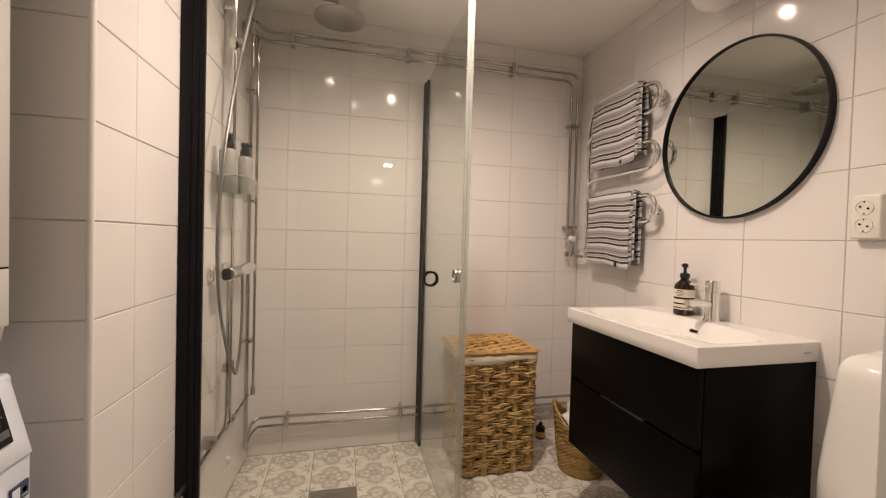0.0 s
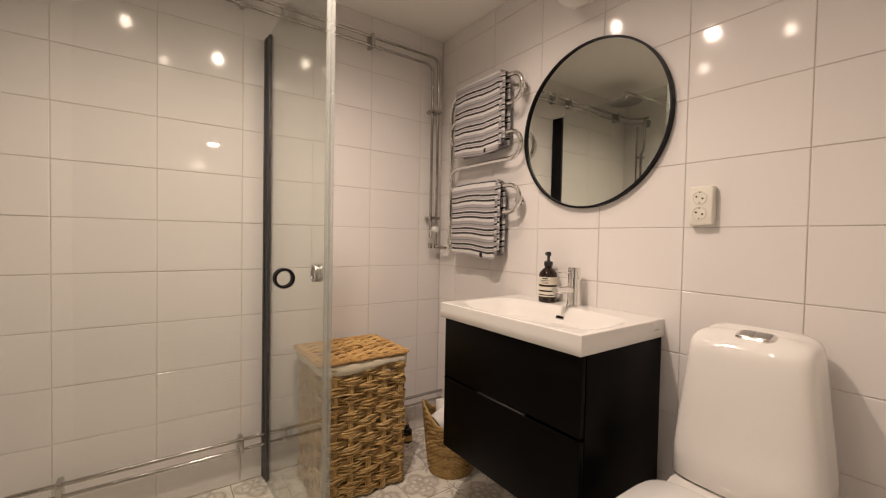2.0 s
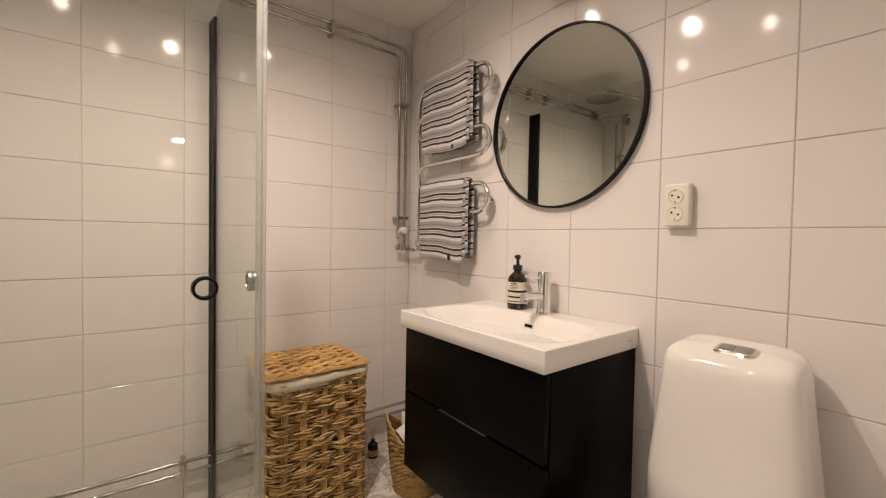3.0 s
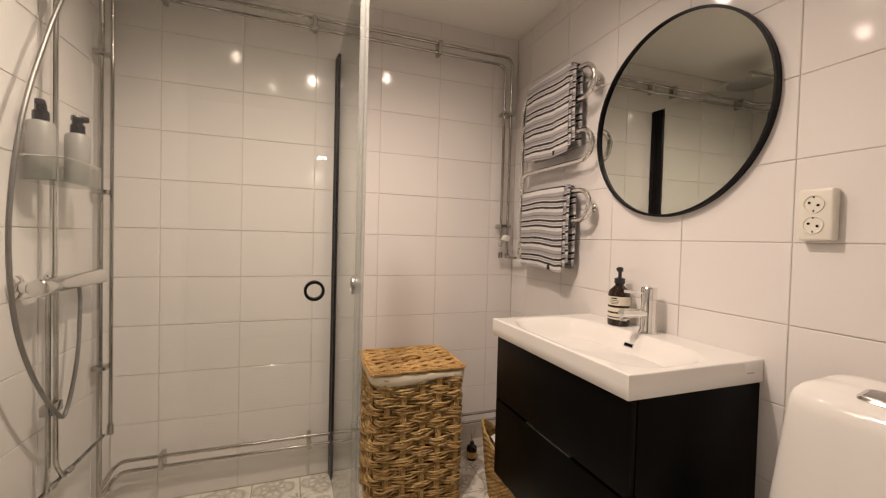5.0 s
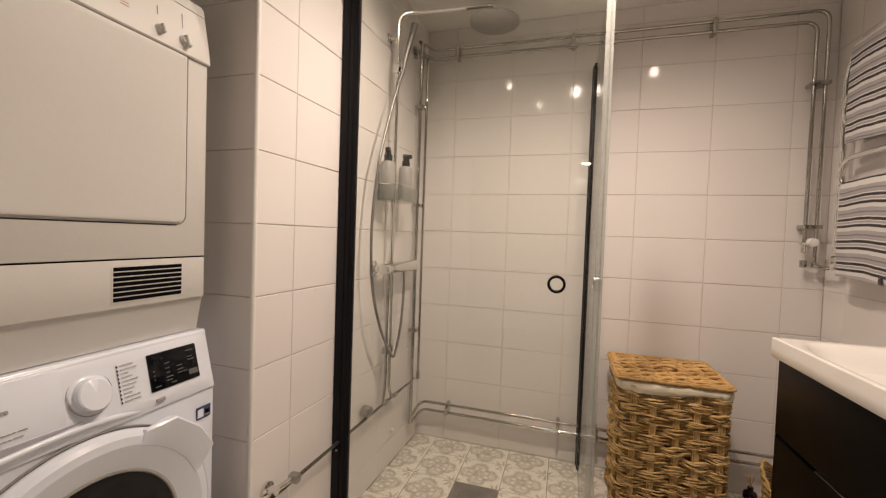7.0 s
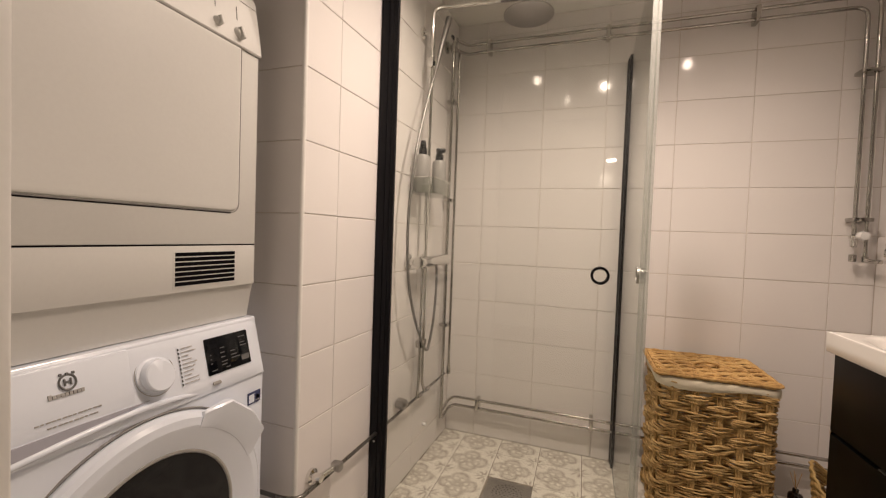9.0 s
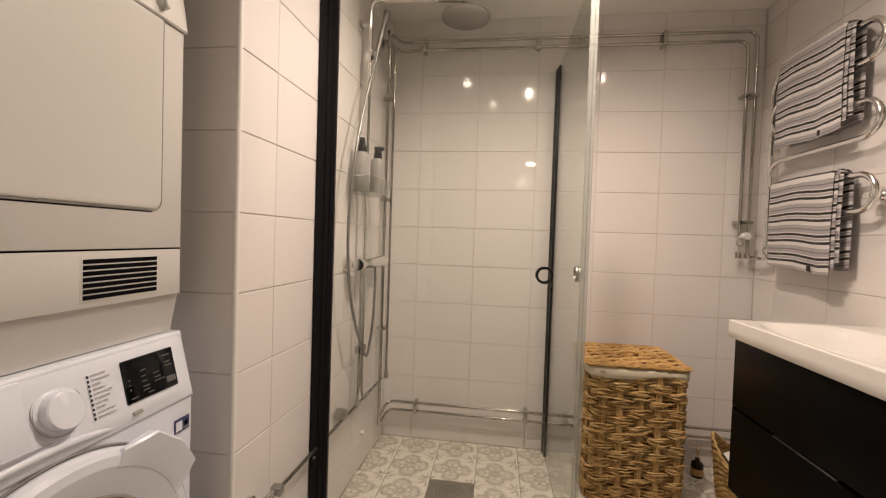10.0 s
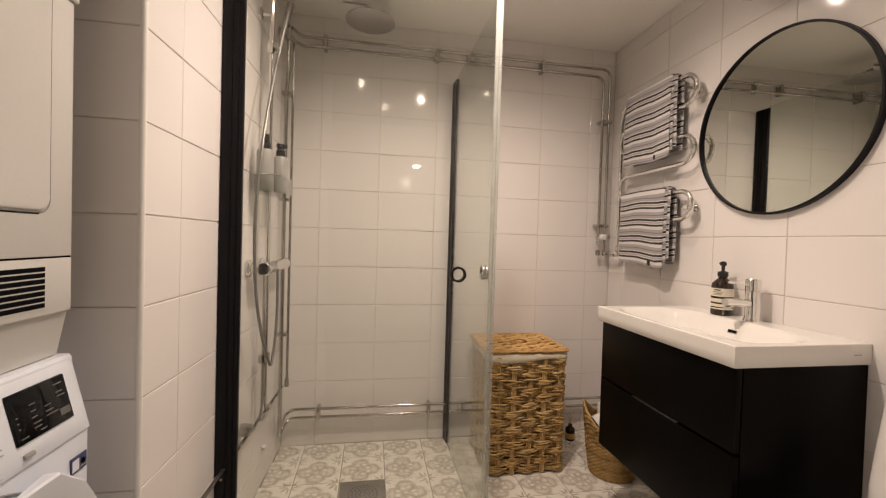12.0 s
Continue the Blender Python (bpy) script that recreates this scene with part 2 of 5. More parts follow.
HOSE = varied("grey_metal_hose", (0.25, 0.24, 0.23), 0.40, 0.7, amount=0.15, fine=300, bump=0.2)
WICKER = wicker_material("water_hyacinth", (0.10, 0.055, 0.019), (0.50, 0.315, 0.115), (0.74, 0.54, 0.26))
# dark brown that paints the shade between the lid's strands
FIBRE_SHADE = varied("strand_gap_shade", (0.13, 0.070, 0.026), 0.8, amount=0.3, fine=300, bump=0.4)
WICKER_LID = wicker_material("water_hyacinth_lid", (0.12, 0.056, 0.018), (0.54, 0.32, 0.11), (0.76, 0.54, 0.24))
SEAGRASS = wicker_material("seagrass", (0.10, 0.055, 0.02), (0.40, 0.25, 0.085), (0.58, 0.40, 0.16))
TOWEL = towel_material()
GLASS = clear_material("clear_safety_glass", (0.962, 0.975, 0.957), 1.5, 0.03, True)
SEAL = clear_material("clear_vinyl_seal", (0.88, 0.90, 0.88), 1.6, 0.26)
ACRYLIC = clear_material("clear_acrylic", (0.90, 0.91, 0.89), 1.45, 0.02)
DOOR_GLASS = varied("smoked_door_glass", (0.006, 0.007, 0.009), 0.06, amount=0.3, bump=0.0, spread=0.02, Specular_IOR_Level=0.25)
MIRROR = varied("mirror_silver", (0.64, 0.66, 0.61), 0.015, 1.0, amount=0.01, scale=2, fine=30, bump=0.0, spread=0.005)
BULB = glow_material("lit_lamp", WARM, 20.0)
OAK = wood_material()


# ---- mesh helpers ----
HOME = {}


def thing(name, at, label, category, group=""):
    ob = new(name)
    ob.empty_display_size = 0.05
    ob.location = at
    HOME[ob.name] = Vector(at)
    return tagged(ob, label, category, group)


def part(name, bm, material, parent=None, label="", sharp=35):
    """Links a bmesh, given in world places, as one mesh object under a thing or a part."""
    home = HOME[parent.name] if parent else Vector((0, 0, 0))
    bmesh.ops.translate(bm, verts=bm.verts, vec=-home)
    me = bpy.data.meshes.new(name)
    bmesh.ops.recalc_face_normals(bm, faces=bm.faces)
    bm.to_mesh(me)
    bm.free()
    me.materials.append(material)
    me.polygons.foreach_set("use_smooth", [True] * len(me.polygons))
    me.set_sharp_from_angle(angle=radians(sharp))
    ob = new(name, me)
    if parent:
        ob.parent = parent
    HOME[ob.name] = home
    return tagged(ob, label)


def structure(name, bm, material, label, category):
    ob = part(name, bm, material, None)
    return tagged(ob, label, category, kind="structure")


def box(bm, a, b, bevel=0.0, seg=2, m=None):
    """A box between two corners, with rounded edges."""
    a, b = Vector(a), Vector(b)
    made = bmesh.ops.create_cube(bm, size=1.0)["verts"]
    mid, size = (a + b) / 2, b - a
    for v in made:
        v.co = Vector((v.co.x * size.x, v.co.y * size.y, v.co.z * size.z)) + mid
    if bevel:
        edges = list({e for v in made for e in v.link_edges})
        out = bmesh.ops.bevel(bm, geom=edges, offset=bevel, segments=seg, affect="EDGES", profile=0.5)
        made = list({v for f in out["faces"] for v in f.verts} | {v for v in made if v.is_valid})
    if m:
        bmesh.ops.transform(bm, matrix=m, verts=made)
    return bm


def boxed(a, b, bevel=0.0, seg=2):
    return box(bmesh.new(), a, b, bevel, seg)


def sides(way):
    way = way.normalized()
    up = Vector((0, 0, 1)) if abs(way.z) < 0.9 else Vector((0, 1, 0))
    u = way.cross(up).normalized()
    return u, u.cross(way).normalized()


def tube(bm, points, r, n=10, closed=False, cap=True, radii=None):
    """A round tube swept along points."""
    pts = [Vector(p) for p in points]
    count = len(pts)
    rings, u = [], None
    for i, p in enumerate(pts):
        if closed:
            way = pts[(i + 1) % count] - pts[i - 1]
        else:
            way = pts[min(i + 1, count - 1)] - pts[max(i - 1, 0)]
        way.normalize()
        if u is None:
            u, _ = sides(way)
        u = (u - way * u.dot(way)).normalized()
        v = way.cross(u)
        rad = radii[i] if radii else r
        rings.append([bm.verts.new(p + rad * (math.cos(a) * u + math.sin(a) * v)) for a in [2 * math.pi * k / n for k in range(n)]])
    for i in range(count if closed else count - 1):
        ra, rb = rings[i], rings[(i + 1) % count]
        for k in range(n):
            bm.faces.new((ra[k], ra[(k + 1) % n], rb[(k + 1) % n], rb[k]))
    if cap and not closed:
        bm.faces.new(rings[0])
        bm.faces.new(rings[-1])
    return bm


def fillet(points, r, n=7):
    """Rounds the corners of a polyline."""
    pts = [Vector(p) for p in points]
    out = [pts[0]]
    for a, b, c in zip(pts, pts[1:], pts[2:]):
        d1, d2 = (a - b), (c - b)
        k = min(r, d1.length * 0.49, d2.length * 0.49)
        p, q = b + d1.normalized() * k, b + d2.normalized() * k
        for i in range(n + 1):
            t = i / n
            out.append((1 - t) ** 2 * p + 2 * t * (1 - t) * b + t * t * q)
    return out + [pts[-1]]


def curve_through(points, per=10):
    """A smooth line through points (Catmull-Rom)."""
    p = [Vector(q) for q in points]
    p = [2 * p[0] - p[1]] + p + [2 * p[-1] - p[-2]]
    out = []
    for a, b, c, d in zip(p, p[1:], p[2:], p[3:]):
        for i in range(per):
            t = i / per
            out.append(0.5 * (2 * b + (c - a) * t + (2 * a - 5 * b + 4 * c - d) * t * t + (3 * b - a - 3 * c + d) * t ** 3))
    return out + [p[-2]]


def lathe(bm, profile, at, axis=(0, 0, 1), n=28, caps=True):
    """Turns (radius, height) rows round an axis that starts at a place."""
    at, w = Vector(at), Vector(axis).normalized()
    u, v = sides(w)
    rings = []
    for r, h in profile:
        if r < 1e-5:
            rings.append([bm.verts.new(at + w * h)])
        else:
            rings.append([bm.verts.new(at + w * h + r * (math.cos(2 * math.pi * k / n) * u + math.sin(2 * math.pi * k / n) * v)) for k in range(n)])
    for ra, rb in zip(rings, rings[1:]):
        for k in range(n):
            quad = [ra[k % len(ra)], ra[(k + 1) % len(ra)], rb[(k + 1) % len(rb)], rb[k % len(rb)]]
            face = [q for i, q in enumerate(quad) if q not in quad[:i]]
            if len(face) > 2:
                bm.faces.new(face)
    if profile[0] == profile[-1]:
        bmesh.ops.remove_doubles(bm, verts=[v for ring in (rings[0], rings[-1]) for v in ring], dist=1e-7)
    elif caps:
        for ring in (rings[0], rings[-1]):
            if len(ring) > 2:
                bm.faces.new(ring)
    return bm


def turned(profile, at, axis=(0, 0, 1), n=28, caps=True):
    return lathe(bmesh.new(), profile, at, axis, n, caps)


def loft(bm, rings, caps=True):
    rows = [[bm.verts.new(p) for p in ring] for ring in rings]
    n = len(rows[0])
    for a, b in zip(rows, rows[1:]):
        for k in range(n):
            bm.faces.new((a[k], a[(k + 1) % n], b[(k + 1) % n], b[k]))
    if caps:
        bm.faces.new(rows[0])
        bm.faces.new(rows[-1])
    return bm


def superring(cx, cy, hx, hy, z, power=4.0, n=48, tilt=0.0):
    """A rounded-rectangle outline at a height."""
    out = []
    for k in range(n):
        a = 2 * math.pi * k / n
        c, s = math.cos(a), math.sin(a)
        out.append(Vector((cx + hx * math.copysign(abs(c) ** (2 / power), c), cy + hy * math.copysign(abs(s) ** (2 / power), s), z + tilt * c)))
    return out


# ---- shell of the room ----
RIGHT, BACK, SOUTH = 1.337, 2.09, 0.19
ROWS_Z = [0.0] + [0.135 + 0.2 * k for k in range(11)] + [CEIL]
LEFT_ROWS = [0.0] + [0.124 + 0.2 * k for k in range(11)] + [CEIL]
GAP, TILE_T = 0.0024, 0.008
LEFT0, LEFT1 = Vector((-0.518, 0.883, 0)), Vector((-0.474, 2.09, 0))
LEFT_WAY = (LEFT1 - LEFT0).normalized()
LEFT_OUT = Vector((LEFT_WAY.y, -LEFT_WAY.x, 0))
LEFT_LEN = (LEFT1 - LEFT0).length


def prism(corners, z0, z1):
    bm = bmesh.new()
    loft(bm, [[Vector((x, y, z0)) for x, y in corners], [Vector((x, y, z1)) for x, y in corners]])
    return bm


G = 0.0028  # the wall's face lies behind the tiles' faces
floor = structure("floor", boxed((-1.4, SOUTH - 0.05, -0.12), (1.5, 2.2, -0.002)), FLOOR_GROUT, "tiled bathroom floor with patterned cement-look tiles", "floor")
wall_back = structure("wall_back", boxed((-1.4, BACK + G, -0.1), (RIGHT + G + 0.1, BACK + 0.12, 2.4)), GROUT, "white glazed tile wall behind shower and laundry basket", "wall")
wall_right = structure("wall_right", boxed((RIGHT + G, SOUTH - 0.1, -0.1), (RIGHT + 0.12, BACK + G, 2.4)), GROUT, "white glazed tile wall behind washbasin and toilet", "wall")
off = LEFT_OUT * -G
wall_left = structure("wall_left", prism([(LEFT0.x - G, LEFT0.y + G), (LEFT1.x + off.x, BACK + G), (-1.3, BACK + G), (-1.3, LEFT0.y + G)], -0.1, 2.4), GROUT, "white tiled wall block between shower and laundry niche", "wall")
structure("wall_niche", boxed((-1.4, SOUTH - 0.1, -0.1), (-1.3, BACK, 2.4)), WALL_PAINT, "white painted wall behind the laundry machines", "wall")
DOOR_L, DOOR_R, DOOR_TOP = -0.300, 0.456, 2.06
structure("wall_door_west", boxed((-1.3, SOUTH - 0.1, 0), (DOOR_L - 0.02, SOUTH - 0.01, 2.4)), WALL_PAINT, "white wall beside the doorway", "wall")
structure("wall_door_east", boxed((DOOR_R + 0.02, SOUTH - 0.1, 0), (RIGHT + G, SOUTH - 0.01, 2.4)), WALL_PAINT, "white wall beside the doorway and toilet", "wall")
structure("wall_door_over", boxed((DOOR_L - 0.02, SOUTH - 0.1, DOOR_TOP + 0.02), (DOOR_R + 0.02, SOUTH - 0.01, 2.4)), WALL_PAINT, "white wall above the doorway", "wall")
bm = bmesh.new()
box(bm, (DOOR_L - 0.02, SOUTH - 0.115, 0), (DOOR_L, SOUTH + 0.005, DOOR_TOP + 0.02), 0.003)
box(bm, (DOOR_R, SOUTH - 0.115, 0), (DOOR_R + 0.02, SOUTH + 0.005, DOOR_TOP + 0.02), 0.003)
box(bm, (DOOR_L, SOUTH - 0.115, DOOR_TOP), (DOOR_R, SOUTH + 0.005, DOOR_TOP + 0.02), 0.003)
box(bm, (DOOR_L - 0.075, SOUTH - 0.01, 0), (DOOR_L - 0.005, SOUTH + 0.008, DOOR_TOP + 0.075), 0.004)
box(bm, (DOOR_R + 0.005, SOUTH - 0.01, 0), (DOOR_R + 0.075, SOUTH + 0.008, DOOR_TOP + 0.075), 0.004)
structure("door_frame", bm, TRIM_PAINT, "white painted wooden door frame", "door frame")
structure("ceiling", boxed((-1.4, SOUTH - 0.1, CEIL), (1.5, 2.25, CEIL + 0.1)), CEILING_PAINT, "plain white painted bathroom ceiling", "ceiling")
# the hall behind the doorway
structure("hall_floor", boxed((-1.5, -2.4, -0.12), (1.6, SOUTH - 0.05, -0.004)), OAK, "oak floor of the hall", "floor")
structure("hall_wall_south", boxed((-1.5, -2.5, 0), (1.6, -2.4, 2.5)), WALL_PAINT, "white hall wall", "wall")
structure("hall_wall_west", boxed((-1.6, -2.4, 0), (-1.5, SOUTH - 0.1, 2.5)), WALL_PAINT, "white hall wall", "wall")
structure("hall_wall_east", boxed((1.6, -2.4, 0), (1.7, SOUTH - 0.1, 2.5)), WALL_PAINT, "white hall wall", "wall")
structure("hall_ceiling", boxed((-1.6, -2.5, 2.5), (1.7, SOUTH - 0.01, 2.6)), CEILING_PAINT, "white hall ceiling", "ceiling")

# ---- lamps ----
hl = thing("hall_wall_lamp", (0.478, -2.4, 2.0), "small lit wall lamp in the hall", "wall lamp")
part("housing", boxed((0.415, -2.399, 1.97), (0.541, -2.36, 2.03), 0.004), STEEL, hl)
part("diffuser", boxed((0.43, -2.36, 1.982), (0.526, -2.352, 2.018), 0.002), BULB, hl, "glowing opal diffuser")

for sx, sy, _ in SPOTS:
    spot = thing("ceiling_spotlight", (sx, sy, CEIL), "small round recessed spotlight, lit, in the ceiling", "spotlight", "ceiling spotlights")
    part("rim", turned([(0.020, -0.003), (0.032, -0.008), (0.042, -0.006), (0.044, 0.0), (0.020, 0.0), (0.020, -0.003)], (sx, sy, CEIL), n=32), CHROME, spot)
    part("bulb", turned([(0.0, -0.004), (0.018, -0.003), (0.018, 0.001), (0.0, 0.001)], (sx, sy, CEIL), n=24), BULB, spot, "glowing warm bulb")

# ---- shower enclosure ----
GY, SXX, GTOP = 1.284, 0.388, 1.95


def shower_door(label, turn_side):
    """A glass door in a black wall profile, with a ring handle near the free corner."""
    if not turn_side:
        a = thing("shower_door", (-0.5, GY, 0), label, "shower door", "shower doors")
        wall_x = LEFT0.x + LEFT_WAY.x / LEFT_WAY.y * (GY - LEFT0.y) + 0.001
        bm = bmesh.new()
        box(bm, (wall_x, GY - 0.014, 0.006), (wall_x + 0.030, GY + 0.014, 1.96), 0.002)
        box(bm, (wall_x + 0.030, GY - 0.011, 0.006), (wall_x + 0.048, GY + 0.011, 1.96), 0.002)
        box(bm, (wall_x + 0.048, GY - 0.008, 0.006), (-0.440, GY + 0.008, 1.96), 0.002)
        part("wall_profile", bm, BLACK, a, "black aluminium wall profile")
        part("profile_screw", turned([(0, 0.003), (0.004, 0.002), (0.004, 0)], (wall_x + 0.02, GY - 0.014, 0.315), (0, -1, 0), 12), STEEL, a)
        pane = part("glass_pane", boxed((-0.442, GY - 0.003, 0.014), (SXX - 0.012, GY + 0.003, GTOP), 0.0008, 1), GLASS, a, "clear safety glass")
        part("corner_seal", boxed((SXX - 0.016, GY - 0.006, 0.012), (SXX - 0.003, GY + 0.005, GTOP), 0.002), SEAL, a, "clear vinyl seal strip")
        part("bottom_seal", boxed((-0.44, GY - 0.004, 0.003), (SXX - 0.016, GY + 0.004, 0.014), 0.001), SEAL, a, "clear vinyl seal strip")
        ring_at, ring_n = Vector((0.263, GY, 0.972)), Vector((0, -1, 0))
    else:
        a = thing("shower_door", (SXX, 1.7, 0), label, "shower door", "shower doors")
        bm = bmesh.new()
        box(bm, (SXX - 0.014, 2.058, 0.006), (SXX + 0.014, BACK - 0.001, 1.94), 0.002)
        box(bm, (SXX - 0.011, 2.042, 0.006), (SXX + 0.011, 2.058, 1.94), 0.002)
        box(bm, (SXX - 0.009, 2.012, 0.006), (SXX + 0.009, 2.042, 1.94), 0.002)
        part("wall_profile", bm, BLACK, a, "black aluminium wall profile")
        pane = part("glass_pane", boxed((SXX - 0.003, GY + 0.012, 0.014), (SXX + 0.003, 2.018, GTOP), 0.0008, 1), GLASS, a, "clear safety glass")
        part("corner_seal", boxed((SXX - 0.002, GY - 0.004, 0.012), (SXX + 0.008, GY + 0.013, GTOP), 0.002), SEAL, a, "clear vinyl seal strip")
        part("bottom_seal", boxed((SXX - 0.004, GY + 0.014, 0.003), (SXX + 0.004, 2.01, 0.014), 0.001), SEAL, a, "clear vinyl seal strip")
        ring_at, ring_n = Vector((SXX, 1.395, 0.972)), Vector((1, 0, 0))
    pane.visible_shadow = False
    bm = bmesh.new()
    for s in (-1, 1):
        lathe(bm, [(0.0205, 0.003), (0.0265, 0.003), (0.0275, 0.008), (0.0265, 0.012), (0.0205, 0.012), (0.0195, 0.008), (0.0205, 0.003)], ring_at, ring_n * s, 36)
    part("ring_handle", bm, STEEL if turn_side else BLACK, a, "round ring handle")
    return a


shower_door("clear glass shower door with black profile, closed", False)
shower_door("clear glass side shower door with black wall profile", True)

# ---- surface pipes on the back wall ----
PY = 2.045


def clamp(name, at, size, parent):
    x, y, z = size
    c = Vector(at)
    return part(name, boxed(c - Vector((x, y, z)) / 2, c + Vector((x, y, z)) / 2, 0.003), PIPE, parent)


def sleeve(parent, a, b, r, name="fitting"):
    """A soldered coupling: a short wider sleeve with rounded ends."""
    a, b = Vector(a), Vector(b)
    d = (b - a).length
    return part(name, turned([(r * 0.8, 0), (r, 0.002), (r, d - 0.002), (r * 0.8, d)], a, b - a, 16), PIPE, parent)


def pipe_on(parent, points, r=0.0075, bend=0.035, name="pipe", material=PIPE):
    return part(name, tube(bmesh.new(), fillet(points, bend), r, 12), material, parent)


upper = thing("heating_pipes", (0.4, BACK, 2.04), "pair of chromed pipes along the top of the tiled back wall", "pipes")
pipe_on(upper, [(-0.425, 1.90, 2.055), (-0.395, 1.985, 2.055), (-0.34, PY, 2.088), (1.277, PY, 2.088), (1.277, PY, 1.045), (1.277, PY - 0.01, 1.035), (1.277, 1.95, 1.035)], bend=0.05)
pipe_on(upper, [(-0.425, 1.90, 2.005), (-0.395, 1.985, 2.01), (-0.34, PY, 2.044), (1.238, PY, 2.044), (1.238, PY, 1.13)], bend=0.05)
for cx in (-0.292, 0.868):
    clamp("pipe_clamp", (cx, PY + 0.01, 2.066), (0.018, 0.06, 0.066), upper)
sleeve(upper, (0.255, PY, 2.044), (0.300, PY, 2.044), 0.0125)
sleeve(upper, (0.43, PY, 2.088), (0.47, PY, 2.088), 0.012)
sleeve(upper, (0.43, PY, 2.044), (0.47, PY, 2.044), 0.012)
for cx in (0.28, 0.45):
    part("pipe_clamp", boxed((cx - 0.010, PY - 0.013, 2.032), (cx + 0.010, PY + 0.03, 2.100), 0.005, 3), PIPE, upper)
clamp("pipe_clamp", (1.257, PY + 0.01, 1.79), (0.066, 0.06, 0.016), upper)
clamp("pipe_clamp", (1.257, PY + 0.01, 1.20), (0.066, 0.06, 0.016), upper)
part("valve_body", turned([(0.010, 0), (0.012, 0.004), (0.012, 0.03), (0.016, 0.034), (0.016, 0.045), (0.009, 0.05)], (1.238, PY, 1.09), (0, 0, 1), 20), CHROME, upper)
part("valve_knob", turned([(0.009, 0.0), (0.017, 0.004), (0.0185, 0.02), (0.016, 0.034), (0.0, 0.037)], (1.252, PY - 0.012, 1.135), (0, -1, 0), 24), ENAMEL, upper, "white thermostat knob")
sleeve(upper, (1.238, PY, 1.03), (1.238, PY, 1.06), 0.012)
sleeve(upper, (1.277, PY, 1.03), (1.277, PY, 1.055), 0.011)

lower = thing("water_pipes", (0.4, BACK, 0.18), "pair of chromed pipes low along the tiled back wall", "pipes")
pipe_on(lower, [(-0.449, 1.945, 0.168), (-0.440, PY - 0.02, 0.196), (-0.415, PY, 0.208), (1.337, PY, 0.208)], bend=0.02)
pipe_on(lower, [(-0.449, 1.945, 0.132), (-0.440, PY - 0.02, 0.152), (-0.415, PY, 0.165), (1.337, PY, 0.165)], bend=0.02)
for cx in (-0.285, 0.285, 0.46):
    clamp("pipe_clamp", (cx, PY + 0.01, 0.187), (0.018, 0.06, 0.064), lower)

corner = thing("riser_pipes", (-0.45, 1.93, 0.1), "chromed riser pipes in the tiled shower corner", "pipes")
pipe_on(corner, [(-0.437, 1.90, 2.04), (-0.437, 1.90, 1.83), (-0.450, 1.93, 1.78), (-0.450, 1.93, 0.13)], r=0.009, bend=0.03)
pipe_on(corner, [(-0.425, 1.955, 2.02), (-0.425, 1.955, 0.36)], r=0.0065)
for cz in (1.757, 1.26, 0.62):
    clamp("pipe_clamp", (-0.448, 1.935, cz), (0.045, 0.05, 0.016), corner)
part("stop_valve", turned([(0.0, 0), (0.016, 0.002), (0.016, 0.03), (0.010, 0.034), (0.010, 0.07), (0.0, 0.072)], (-0.437, 1.90, 1.99), (0, 0, 1), 20), PIPE, corner)
part("valve_lever", boxed((-0.445, 1.868, 2.05), (-0.432, 1.905, 2.064), 0.004), DARK, corner)
part("valve_flange", turned([(0.0, 0), (0.03, 0.0), (0.03, 0.008), (0.012, 0.014), (0.012, 0.04), (0, 0.04)], (-0.478, 1.90, 2.02), (1, 0, 0), 24), PIPE, corner)
sleeve(corner, (-0.425, 1.955, 0.36), (-0.425, 1.955, 0.40), 0.011)

low = thing("supply_pipe", (-0.49, 1.5, 0.35), "thin chromed pipe low along the tiled shower wall", "pipes")


def on_left(y, out, z):
    """A place beside the left wall, out metres off its tiles."""
    return Vector((LEFT0.x + LEFT_WAY.x / LEFT_WAY.y * (y - LEFT0.y) + out, y, z))


pipe_on(low, [on_left(1.95, 0.035, 0.36), on_left(1.60, 0.03, 0.352), on_left(1.0, 0.025, 0.34), (-0.492, 0.872, 0.342), (-0.53, 0.855, 0.342), (-0.78, 0.855, 0.342)], r=0.006, bend=0.02, material=DARK_PIPE)
for cy in (1.71, 1.62):
    sleeve(low, on_left(cy, 0.031, 0.353), on_left(cy + 0.035, 0.031, 0.353), 0.011)
part("stop_valve", turned([(0.0, 0), (0.021, 0.0), (0.024, 0.006), (0.024, 0.034), (0.015, 0.042), (0.0, 0.043)], on_left(1.475, 0.008, 0.378), (1, 0, -0.1), 8), STEEL, low, "dulled stop valve", 25)
part("tap_body", turned([(0.0, 0), (0.022, 0.0), (0.022, 0.01), (0.012, 0.014), (0.012, 0.04), (0, 0.041)], on_left(0.945, 0.0, 0.36), (1, 0, 0), 20), CHROME, low)
part("tap_spindle", tube(bmesh.new(), [on_left(0.945, 0.03, 0.36), on_left(1.03, 0.03, 0.352)], 0.009, 12), CHROME, low)
part("tap_handle", boxed(on_left(1.015, 0.018, 0.340), on_left(1.04, 0.05, 0.366), 0.004), STEEL, low)

# ---- shower set ----
RX, RY = -0.442, 1.615
shower = thing("shower_set", (RX, RY, 0.35), "chrome shower column with rain head and hand shower", "shower")
part("riser", tube(bmesh.new(), fillet([(RX, RY, 0.975), (RX, RY, 2.055), (RX + 0.372, RY + 0.222, 2.168), (RX + 0.375, RY + 0.222, 2.12)], 0.045, 10), 0.0095, 14), CHROME, shower)
